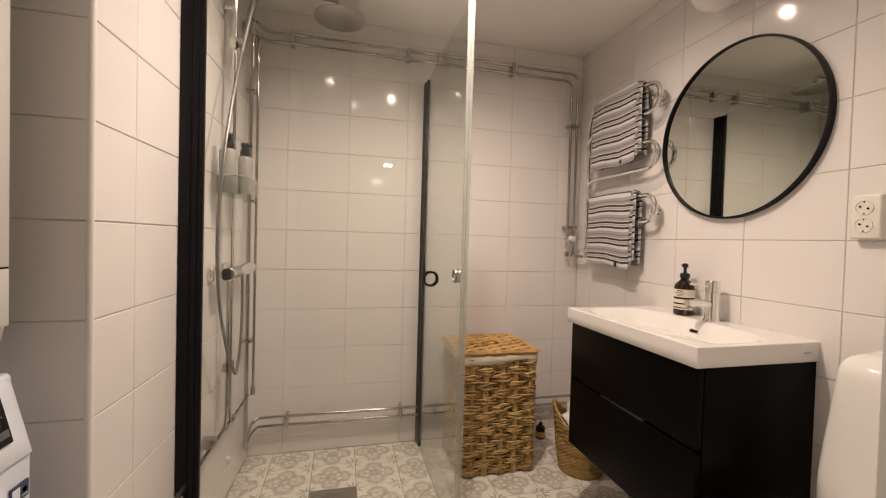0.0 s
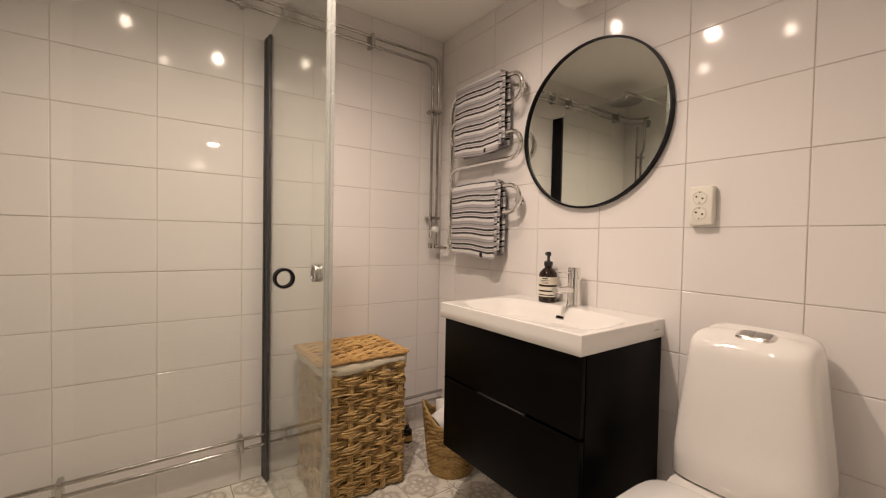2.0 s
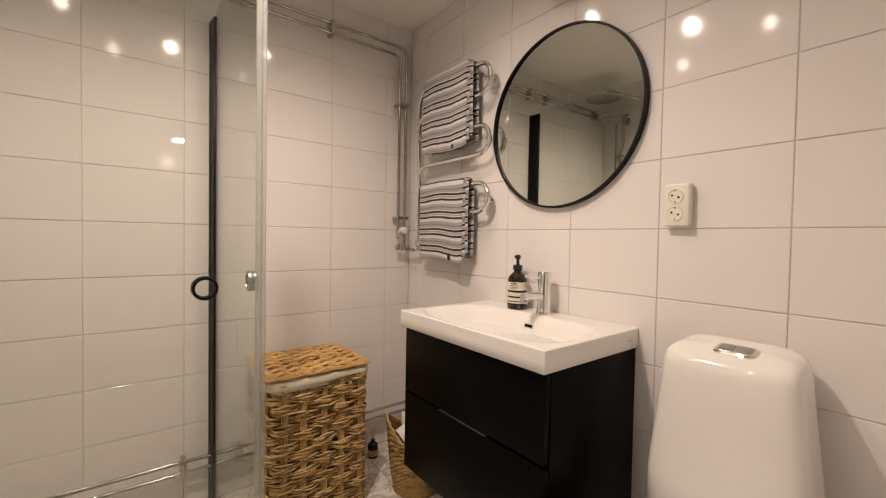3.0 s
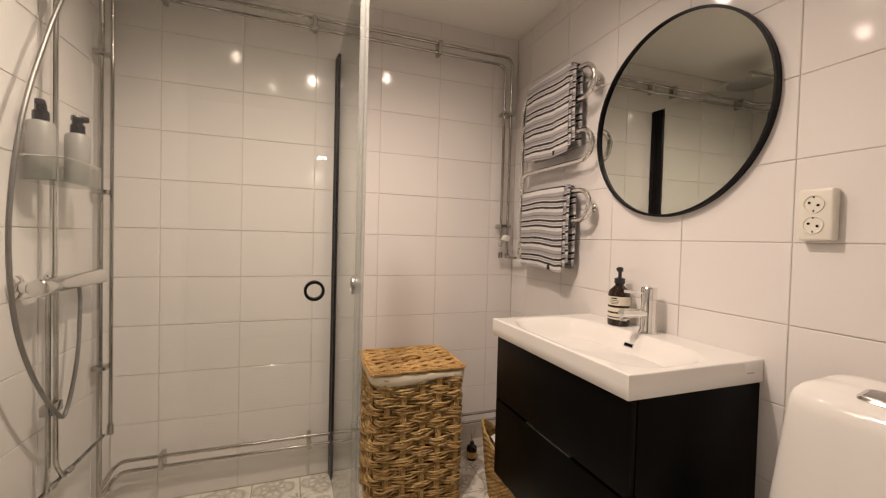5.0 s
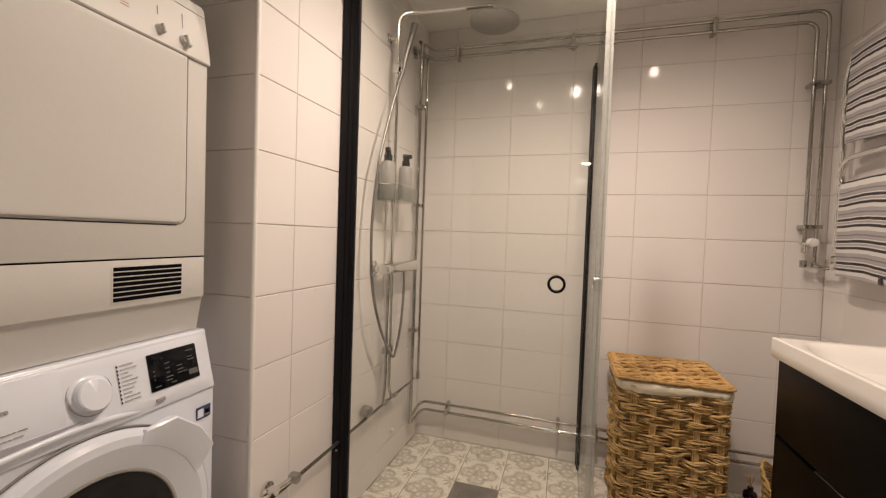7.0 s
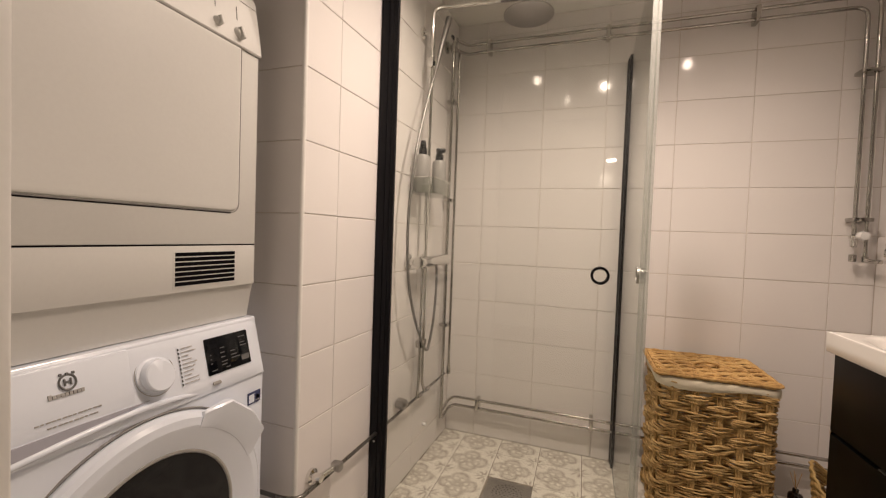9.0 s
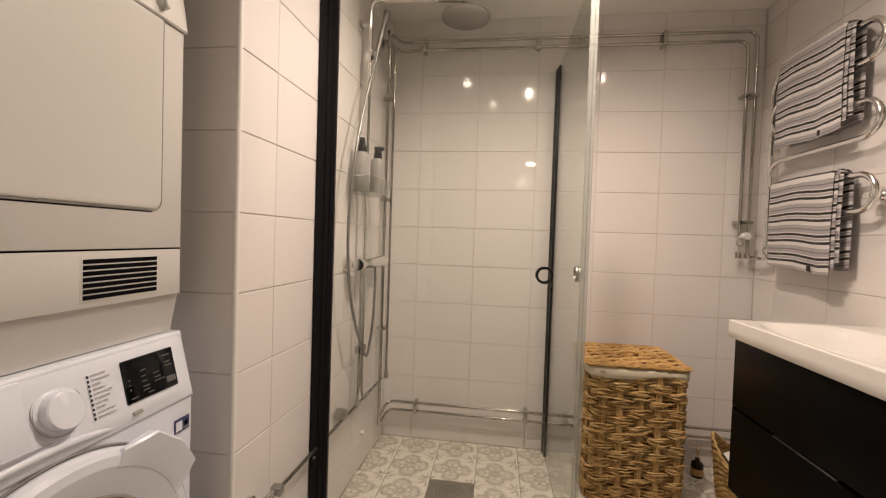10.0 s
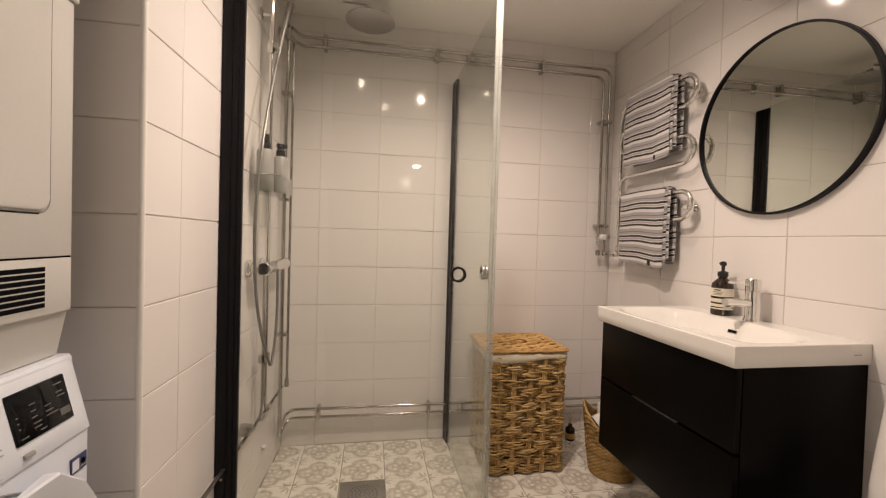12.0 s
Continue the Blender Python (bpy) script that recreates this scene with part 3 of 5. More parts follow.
part("rain_head", turned([(0.0, 0.0), (0.10, 0.0), (0.112, 0.003), (0.113, 0.006), (0.108, 0.009), (0.03, 0.013), (0.016, 0.022), (0.014, 0.05), (0.0, 0.05)], (RX + 0.375, RY + 0.222, 2.085), n=48), STEEL, shower, "round brushed rain shower head")
br = bmesh.new()
tube(br, [(RX - 0.045, RY, 1.955), (RX + 0.005, RY, 1.955)], 0.008, 12)
lathe(br, [(0.0, 0), (0.024, 0), (0.024, 0.008), (0.018, 0.012), (0, 0.012)], on_left(RY, 0.001, 1.955), (1, 0, 0), 24)
part("wall_bracket", br, CHROME, shower)
part("slider", boxed((RX - 0.016, RY - 0.018, 1.80), (RX + 0.03, RY + 0.018, 1.842), 0.006), CHROME, shower)
part("hand_shower", tube(bmesh.new(), curve_through([(RX + 0.028, RY - 0.012, 1.79), (RX + 0.036, RY + 0.0, 1.86), (RX + 0.046, RY + 0.025, 1.95), (RX + 0.055, RY + 0.05, 2.03)], 6), 0.011, 14,
            radii=[0.0075 + 0.0004 * i for i in range(19)]), HOSE, shower, "slim chrome hand shower")
part("hose", tube(bmesh.new(), curve_through([(RX + 0.028, RY - 0.012, 1.795), (RX + 0.025, RY - 0.095, 1.63), (RX + 0.02, RY - 0.185, 1.40), (RX + 0.01, RY - 0.215, 1.15), (RX + 0.01, RY - 0.20, 0.92), (RX + 0.015, RY - 0.135, 0.74),
      (RX + 0.02, RY - 0.02, 0.585), (RX + 0.02, RY + 0.03, 0.59), (RX + 0.02, RY + 0.085, 0.72), (RX + 0.015, RY + 0.115, 0.88), (RX + 0.012, RY + 0.115, 0.945)], 8), 0.0058, 10), HOSE, shower, "ribbed metal hose")
mx = bmesh.new()
lathe(mx, [(0.0, 0), (0.022, 0.0), (0.0255, 0.003), (0.0255, 0.050), (0.0235, 0.054), (0.0235, 0.312), (0.0255, 0.316), (0.0255, 0.362), (0.022, 0.366), (0, 0.366)], (RX + 0.012, RY - 0.108, 0.962), (0, 1, 0), 28)
part("thermostat_mixer", mx, CHROME, shower, "chrome thermostat mixer bar")
for dy in (-0.075, 0.075):
    un = turned([(0, 0.0), (0.033, 0.0), (0.033, 0.008), (0.024, 0.013), (0.016, 0.014), (0.016, 0.052), (0, 0.052)], on_left(RY + dy, 0.001, 0.962), (1, 0, 0), 28)
    part("wall_union", un, CHROME, shower)
for dy in (-0.02, 0.02):
    part("feed_pipe", tube(bmesh.new(), fillet([(RX - 0.004, RY + dy, 0.95), (RX - 0.004, RY + dy, 0.42), (RX - 0.012, RY + dy * 2.2 + 0.03, 0.36)], 0.03), 0.0065, 10), PIPE, shower)
clamp("pipe_clamp", (RX - 0.006, RY, 0.60), (0.03, 0.062, 0.03), shower)
part("caddy_clip", boxed((RX - 0.03, RY - 0.012, 1.262), (RX + 0.012, RY + 0.012, 1.30), 0.004), CHROME, shower)

caddy = thing("shower_caddy", (RX, RY, 1.25), "clear acrylic shower caddy clipped on the riser", "shower caddy")
cb = bmesh.new()
outer = [superring(RX + 0.020, RY + 0.005, 0.056, 0.118, z, 5.0, 40) for z in (1.250, 1.315)]
inner = [superring(RX + 0.020, RY + 0.005, 0.053, 0.115, z, 5.0, 40) for z in (1.315, 1.254)]
loft(cb, outer + inner)
part("tray", cb, ACRYLIC, caddy, "clear acrylic tray")
part("rim", tube(bmesh.new(), superring(RX + 0.020, RY + 0.005, 0.0545, 0.1165, 1.315, 5.0, 40), 0.002, 6, closed=True), CHROME, caddy)


def pump_bottle(at, spin):
    x, y, z = at
    b = thing("shampoo_bottle", at, "pale grey shampoo bottle with dark pump standing in the caddy", "bottle", "shampoo bottles")
    part("body", turned([(0, 0), (0.029, 0.0), (0.031, 0.004), (0.031, 0.147), (0.027, 0.156), (0.014, 0.160), (0, 0.160)], at, n=26), BOTTLE, b)
    bm = turned([(0.0, 0.160), (0.018, 0.160), (0.018, 0.184), (0.013, 0.188), (0.013, 0.203), (0.0, 0.203)], at, n=20)
    box(bm, (-0.015, -0.011, 0.196), (0.026, 0.011, 0.214), 0.004, 2, pose(x, y, z, 0, 0, spin))
    part("pump", bm, DARK, b, "dark pump head")


pump_bottle((RX + 0.002, RY - 0.070, 1.2545), -70)
pump_bottle((RX + 0.026, RY + 0.068, 1.2545), 40)

dr = thing("floor_drain", (-0.046, 1.632, 0.0), "square perforated stainless floor drain in the shower floor", "floor drain")
part("rim", boxed((-0.142, 1.537, -0.004), (0.048, 1.727, 0.003), 0.001), STEEL, dr)
bm = turned([(0.0, 0.004), (0.072, 0.004), (0.075, 0.003), (0.075, 0.001), (0, 0.001)], (-0.046, 1.632, 0.002), n=40)
part("grate", bm, STEEL, dr, "round steel grate")
# flat near-black discs stand for the shade in the grate's holes
bm = bmesh.new()
for ring_r, cnt in ((0.015, 6), (0.030, 12), (0.045, 18), (0.060, 24)):
    for k in range(cnt):
        a = 2 * math.pi * k / cnt
        lathe(bm, [(0.0, 0.0), (0.003, 0.0)], (-0.046 + ring_r * math.cos(a), 1.632 + ring_r * math.sin(a), 0.0066), n=8)
part("holes", bm, DEEP, dr, "drain holes, their shade drawn as dark discs")
br = part("floor_pin", turned([(0, 0), (0.009, 0), (0.009, 0.018), (0, 0.02)], on_left(1.765, 0.0, 0.165), (1, 0, 0), 16), ENAMEL, low, "white wall plug")

# ---- towel warmer and towels ----
TX = 1.284
YR, YL = 1.475, 1.861
warmer = thing("towel_warmer", (TX, 1.65, 1.1), "chrome serpentine towel warmer on the tiled wall", "towel warmer")
zs = [1.830, 1.702, 1.574, 1.453, 1.333, 1.213]
path = [Vector((TX, 1.923, 1.06)), Vector((TX, 1.923, 1.745)), Vector((TX, 1.918, 1.775)), Vector((TX, 1.903, 1.812)), Vector((TX, 1.878, 1.828)), Vector((TX, 1.853, 1.830))]
side_right = True
for za, zb in zip(zs, zs[1:]):
    mid, rad = (za + zb) / 2, (za - zb) / 2
    cy, sgn = (YR, -1) if side_right else (YL, 1)
    for k in range(13):
        a = math.pi / 2 - math.pi * k / 12
        path.append(Vector((TX, cy + sgn * rad * math.cos(a), mid + rad * math.sin(a))))
    side_right = not side_right
path += [Vector((TX, 1.823, 1.212)), Vector((TX, 1.873, 1.20)), Vector((TX, 1.895, 1.16)), Vector((TX, 1.898, 1.06))]
part("tube", tube(bmesh.new(), path, 0.0105, 14), CHROME, warmer, "bent chrome tube")
for bz in (1.765, 1.262):
    bm = bmesh.new()
    tube(bm, [(RIGHT - 0.001, 1.448, bz), (TX + 0.01, 1.448, bz)], 0.0055, 10)
    lathe(bm, [(0.0, 0.0), (0.016, 0.0), (0.016, 0.006), (0.011, 0.011), (0, 0.011)], (RIGHT - 0.001, 1.448, bz), (-1, 0, 0), 20)
    box(bm, (TX - 0.006, 1.423, bz - 0.010), (TX + 0.012, 1.458, bz + 0.010), 0.003)
    part("wall_bracket", bm, CHROME, warmer)
for vy in (1.923, 1.895):
    part("union_nut", turned([(0.0, 0), (0.014, 0), (0.016, 0.004), (0.016, 0.022), (0.012, 0.03), (0, 0.03)], (TX, vy, 1.055), (0, 0, 1), 6 if vy > 1.91 else 20), CHROME, warmer)
part("feed", tube(bmesh.new(), fillet([(TX, 1.923, 1.06), (TX, 1.923, 1.035), (TX, 1.99, 1.035), (1.277, PY, 1.04)], 0.02), 0.0075, 10), CHROME, warmer)


def towel(z_top, drop, y0, y1, seed):
    """A bath towel folded in several layers over a tube, with loose pleats at the end."""
    t = thing("towel", (TX, (y0 + y1) / 2, z_top), "grey, white and black striped towel folded over the warmer", "towel", "striped towels")
    def sheet(name, ya, yb, r, thick, down_front, down_back, phase):
        bm = bmesh.new()
        uv = bm.loops.layers.uv.new("uv")
        prof = []
        nf = 22
        for i in range(nf + 1):
            prof.append((-r, -down_front * (1 - i / nf), 1.0 - i / nf))
        for i in range(1, 8):
            a = math.pi * i / 8
            prof.append((-r * math.cos(a), r * math.sin(a), 0.0))
        for i in range(nf + 1):
            prof.append((r, -down_back * i / nf, i / nf))
        acc, lens = 0.0, [0.0]
        for p, q in zip(prof, prof[1:]):
            acc += math.hypot(q[0] - p[0], q[1] - p[1])
            lens.append(acc)
        ny = 26
        grid = []
        for side in (0, 1):
            rows = []
            for j in range(ny + 1):
                f = j / ny
                row = []
                for (px, pz, low_) in prof:
                    wave = 0.004 * low_ * math.sin(9 * f + phase) + 0.003 * low_ * math.sin(23 * f + 2 * phase)
                    sag = 0.010 * low_ * math.sin(3.2 * f + phase) + 0.004 * math.sin(7 * f + phase)
                    round_off = 0.003 * (max(0, abs(f - 0.5) - 0.46) / 0.04) ** 2
                    off_ = (thick if side else 0.0) - (round_off if side else -round_off)
                    sgn = -1 if px < 0 else 1
                    bulge = 0.004 * low_ * math.sin(math.pi * min(1, low_ * 1.2))
                    x = px + sgn * (off_ + bulge) + wave
                    z = pz + (off_ if abs(px) < r * 0.95 else 0) + sag * (1 if low_ > 0 else 0.3)
                    row.append(bm.verts.new((TX + x, ya + (yb - ya) * f, z_top + z)))
                rows.append(row)
            grid.append(rows)
        def face(vs, ls):
            fc = bm.faces.new(vs)
            for lp, l in zip(fc.loops, ls):
                lp[uv].uv = (0.0, l + 0.013 * phase)
        m = len(prof)
        for side in (0, 1):
            for j in range(ny):
                for i in range(m - 1):
                    g = grid[side]
                    face((g[j][i], g[j + 1][i], g[j + 1][i + 1], g[j][i + 1]), (lens[i], lens[i], lens[i + 1], lens[i + 1]))
        for j in (0, ny):
            for i in range(m - 1):
                face((grid[0][j][i], grid[0][j][i + 1], grid[1][j][i + 1], grid[1][j][i]), (lens[i], lens[i + 1], lens[i + 1], lens[i]))
        for i in (0, m - 1):
            for j in range(ny):
                face((grid[0][j][i], grid[0][j + 1][i], grid[1][j + 1][i], grid[1][j][i]), (lens[i],) * 4)
        return part(name, bm, TOWEL, t, sharp=60)

    sheet("inner_fold", y0 - 0.020, y1 - 0.012, 0.0125, 0.007, drop * 0.93, drop * 0.98, 0.4 + seed)
    sheet("middle_fold", y0 - 0.010, y1 - 0.004, 0.0205, 0.006, drop * 0.97, drop * 0.90, 1.3 + seed)
    sheet("outer_fold", y0, y1, 0.0275, 0.007, drop, drop * 0.95, 2.2 + seed)
    part("care_tag", boxed((TX - 0.0395, y0 + 0.075, z_top - drop - 0.006), (TX - 0.036, y0 + 0.092, z_top - drop + 0.014), 0.001), DARK, t, "small dark care tag")


towel(1.830, 0.330, 1.523, 1.848, 1)
towel(1.333, 0.325, 1.538, 1.864, 2)

# ---- mirror, socket and wall lamp ----
MY, MZ, MR = 1.110, 1.528, 0.3155
mir = thing("round_mirror", (RIGHT, MY, MZ), "round wall mirror in a thin black metal rim", "mirror")
part("rim", turned([(MR - 0.0075, 0.004), (MR - 0.0075, 0.019), (MR - 0.0065, 0.020), (MR - 0.001, 0.020), (MR, 0.019), (MR, 0.0), (MR - 0.0075, 0.0), (MR - 0.0075, 0.004)], (RIGHT - 0.001, MY, MZ), (-1, 0, 0), 96), BLACK, mir, "thin black metal rim")
part("mirror_glass", turned([(0.0, 0.004), (MR - 0.0080, 0.004), (MR - 0.0080, 0.013), (0.0, 0.013)], (RIGHT - 0.002, MY, MZ), (-1, 0.016, 0), 96), MIRROR, mir, "silvered mirror glass")

soc = thing("wall_socket", (RIGHT, 0.69, 1.195), "white double wall socket on the tiles", "socket")
part("plate", boxed((RIGHT - 0.028, 0.668, 1.140), (RIGHT - 0.001, 0.735, 1.258), 0.006, 3), SOCKET, soc)
for cz in (1.176, 1.223):
    well = part("outlet", turned([(0.0200, -0.001), (0.0200, 0.0022), (0.0184, 0.0022), (0.0172, 0.0006), (0.0, 0.0006)], (RIGHT - 0.028, 0.704, cz), (-1, 0, 0), 32), SOCKET, soc)
    # dark pegs and bars paint the shade inside the contact holes
    bm = bmesh.new()
    for dy in (-0.0085, 0.0085):
        lathe(bm, [(0.0, 0.0), (0.0027, 0.0), (0.0027, 0.003), (0, 0.003)], (RIGHT - 0.0270, 0.704 + dy, cz + dy * 0.35), (-1, 0, 0), 10)
    for dz in (-0.0155, 0.0155):
        box(bm, (RIGHT - 0.0302, 0.703, cz + dz - 0.0018), (RIGHT - 0.027, 0.705, cz + dz + 0.0018))
    part("contacts", bm, DEEP, soc, "contact holes, their shade drawn as dark pegs")

wl = thing("wall_lamp", (RIGHT, 1.12, 2.045), "round opal glass wall lamp above the mirror, unlit", "wall lamp")
part("base", turned([(0, 0), (0.05, 0.0), (0.05, 0.018), (0.044, 0.022), (0, 0.022)], (RIGHT - 0.001, 1.12, 2.045), (-1, 0, 0), 32), ENAMEL, wl)
prof = [(0.04, 0.0)] + [(0.088 * math.sin(a), 0.070 - 0.088 * math.cos(a)) for a in [0.6 + 0.16 * k for k in range(16)]] + [(0.0, 0.158)]
part("globe", turned(prof, (RIGHT - 0.02, 1.12, 2.045), (-1, 0, 0), 40), OPAL, wl, "opal glass globe")

# ---- washbasin and its cabinet ----
VX, VY0, VY1 = 0.912, 0.814, 1.438
van = thing("vanity_cabinet", (1.12, 1.13, 0.27), "wall-hung matt black vanity cabinet with two drawers", "cabinet")
for y0, y1 in ((VY0, VY0 + 0.018), (VY1 - 0.018, VY1)):
    part("side_panel", boxed((VX + 0.020, y0, 0.270), (RIGHT - 0.001, y1, 0.776), 0.001), FRONT, van)
part("bottom_panel", boxed((VX + 0.020, VY0 + 0.0185, 0.270), (RIGHT - 0.001, VY1 - 0.0185, 0.288), 0.001), FRONT, van)
part("back_panel", boxed((RIGHT - 0.02, VY0 + 0.0185, 0.2885), (RIGHT - 0.001, VY1 - 0.0185, 0.776), 0.001), FRONT, van)
part("cross_rail", boxed((VX + 0.035, VY0 + 0.0185, 0.500), (VX + 0.05, VY1 - 0.0185, 0.60), 0.001), FRONT, van)
for z0, z1 in ((0.272, 0.541), (0.552, 0.775)):
    dw = part("drawer", boxed((VX, VY0 + 0.0015, z0), (VX + 0.0185, VY1 - 0.0015, z1), 0.0015), FRONT, van, "handleless black drawer front")
    if z0 < 0.3:
        part("grip_edge", boxed((VX + 0.003, 1.02, z1), (VX + 0.012, 1.24, z1 + 0.003), 0.0008), STEEL, dw, "thin metal grip edge")
part("end_clip", boxed((VX + 0.002, VY1 - 0.002, 0.536), (VX + 0.02, VY1 + 0.004, 0.550), 0.001), CHROME, van, "small bright clip")

BX0, BX1, BY0, BY1, BZ = 0.897, RIGHT - 0.001, 0.808, 1.450, 0.840
bas = thing("washbasin", (1.12, 1.13, 0.772), "white rectangular porcelain washbasin on the black cabinet", "washbasin")
nx, ny = 64, 84
bm = bmesh.new()
XS = [0, 0.0008, 0.002, 0.0035, 0.0055] + [0.009 + (BX1 - BX0 - 0.009) * i / (nx - 5) for i in range(nx - 4)]
YS = [0, 0.0008, 0.002, 0.0035, 0.0055] + [0.009 + (BY1 - BY0 - 0.018) * i / (ny - 10) for i in range(ny - 9)]
YS += [BY1 - BY0 - q for q in (0.0055, 0.0035, 0.002, 0.0008, 0)]


def bowl_depth(x, y):
    """How deep the bowl lies under the rim."""
    cx, cy, hx, hy = 1.076, (BY0 + BY1) / 2, 0.164, 0.300
    p = 3.4
    d = (abs((x - cx) / hx) ** p + abs((y - cy) / hy) ** p) ** (1 / p)
    k = max(0.0, min(1.0, (1.0 - d) / 0.38))
    return 0.082 * (0.5 - 0.5 * math.cos(math.pi * k)) ** 0.8


rows = []
for i in range(nx + 1):
    row = []
    for j in range(ny + 1):
        x, y = BX0 + XS[i], BY0 + YS[j]
        edge = min(x - BX0, y - BY0, BY1 - y)
        rim = 0.0032 * (1 - math.sqrt(max(0.0, 1 - max(0.0, 1 - edge / 0.0045) ** 2)))
        row.append(bm.verts.new((x, y, BZ - bowl_depth(x, y) - rim - 0.003 * max(0.0, 1 - abs(x - 1.0) / 0.6))))
    rows.append(row)
for i in range(nx):
    for j in range(ny):
        bm.faces.new((rows[i][j], rows[i + 1][j], rows[i + 1][j + 1], rows[i][j + 1]))
loop = [rows[i][0] for i in range(nx + 1)] + [rows[nx][j] for j in range(1, ny + 1)] + [rows[i][ny] for i in range(nx - 1, -1, -1)] + [rows[0][j] for j in range(ny - 1, 0, -1)]
cxy = Vector(((BX0 + BX1) / 2, (BY0 + BY1) / 2, 0))
last = loop
for drop_, grow in ((0.002, 0.0004), (0.030, 0.0004), (0.056, 0.0), (0.0585, -0.003)):
    ringv = []
    for v in loop:
        d = Vector((v.co.x - cxy.x, v.co.y - cxy.y, 0))
        out = Vector((math.copysign(1, d.x) if abs(d.x) > (BX1 - BX0) / 2 - 0.001 else 0, math.copysign(1, d.y) if abs(d.y) > (BY1 - BY0) / 2 - 0.001 else 0, 0))
        if out.x > 0:
            out.x = 0
        ringv.append(bm.verts.new((v.co.x + out.x * grow, v.co.y + out.y * grow, BZ - 0.0032 - drop_)))
    for k in range(len(loop)):
        bm.faces.new((last[k], last[(k + 1) % len(loop)], ringv[(k + 1) % len(loop)], ringv[k]))
    last = ringv
bm.faces.new(last)
part("basin", bm, PORCELAIN, bas, sharp=50)
part("overflow", box(bmesh.new(), (-0.0025, -0.019, -0.007), (0.006, 0.019, 0.007), 0.002, 2, pose(1.214, 1.126, 0.800, 0, 28, 0)), STEEL, bas, "chrome overflow slot")
# near-black bar for the shade in the overflow
part("overflow_hole", box(bmesh.new(), (-0.0034, -0.016, -0.0045), (-0.001, 0.016, 0.0045), 0.0008, 2, pose(1.214, 1.126, 0.800, 0, 28, 0)), DEEP, bas, "overflow slot, its shade drawn as a dark bar")
part("drain", turned([(0, 0), (0.03, 0), (0.032, 0.002), (0.026, 0.004), (0, 0.006)], (1.076, 1.13, 0.7545), n=32), CHROME, bas, "chrome basin waste")
part("maker_mark", boxed((1.275, BY0 - 0.0023, 0.806), (1.30, BY0 - 0.0010, 0.8085)), GREYMARK, bas, "small grey mark")

FX, FY = 1.282, 1.118
fc = thing("faucet", (FX, FY, BZ), "chrome single-lever basin faucet on the washbasin", "faucet")
part("body", turned([(0, 0), (0.027, 0), (0.028, 0.003), (0.0255, 0.008), (0.0235, 0.012), (0.0225, 0.105), (0.0213, 0.107), (0.0235, 0.109), (0.0235, 0.146), (0.021, 0.149), (0, 0.149)], (FX, FY, BZ - 0.003), n=32), CHROME, fc)
bm = bmesh.new()
tube(bm, [(FX, FY, BZ + 0.060), (FX - 0.06, FY, BZ + 0.064), (FX - 0.112, FY, BZ + 0.064)], 0.0135, 16)
lathe(bm, [(0.0, 0), (0.010, 0.0), (0.0105, 0.008), (0.0, 0.008)], (FX - 0.102, FY, BZ + 0.050), (0, 0, -1), 16)
part("spout", bm, CHROME, fc)
part("lever", tube(bmesh.new(), [(FX - 0.018, FY, BZ + 0.126), (FX - 0.10, FY, BZ + 0.134)], 0.0045, 10), CHROME, fc)

sx, sy = 1.278, 1.240
sp = thing("soap_dispenser", (sx, sy, BZ), "dark amber soap bottle with banded cream label", "soap bottle")
Z = BZ - 0.002
part("bottle", turned([(0, 0), (0.033, 0), (0.036, 0.004), (0.036, 0.108), (0.033, 0.120), (0.020, 0.134), (0.0145, 0.139), (0.0145, 0.148), (0, 0.148)], (sx, sy, Z), n=36), AMBER, sp)
for z0, z1, mt in ((0.072, 0.102, PAPER), (0.050, 0.064, PAPER), (0.033, 0.044, PAPER), (0.024, 0.029, PAPER)):
    part("label", turned([(0.0362, z0), (0.0366, z0), (0.0366, z1), (0.0362, z1), (0.0362, z0)], (sx, sy, Z), n=36), mt, sp, "cream paper label band")
bm = bmesh.new()
for k, zb in enumerate((0.094, 0.088, 0.082, 0.077)):
    w = (0.3, 0.5, 0.42, 0.36)[k]
    mid = math.pi + 0.35
    n_ = 8
    a_ = [mid - w + 2 * w * i / n_ for i in range(n_ + 1)]
    lowr = [bm.verts.new((sx + 0.0369 * math.cos(q), sy + 0.0369 * math.sin(q), Z + zb)) for q in a_]
    upr = [bm.verts.new((sx + 0.0369 * math.cos(q), sy + 0.0369 * math.sin(q), Z + zb + (0.004 if k == 0 else 0.0018))) for q in a_]
    for i in range(n_):
        bm.faces.new((lowr[i], lowr[i + 1], upr[i + 1], upr[i]))
part("print", bm, DARK, sp, "small dark print")
bm = turned([(0.0, 0.146), (0.0175, 0.146), (0.0175, 0.163), (0.009, 0.166), (0.006, 0.168), (0.006, 0.186), (0.0105, 0.187), (0.0105, 0.199), (0.006, 0.203), (0, 0.203)], (sx, sy, Z), n=24)
box(bm, (-0.007, -0.005, 0.190), (0.024, 0.005, 0.199), 0.003, 2, pose(sx, sy, Z, 0, 0, 70))
part("pump", bm, DARK, sp, "black pump head")

# ---- toilet ----
TY = 0.527
wc = thing("toilet", (1.0, TY, 0.0), "white porcelain toilet with closed lid and tapered cistern", "toilet")
rings = []
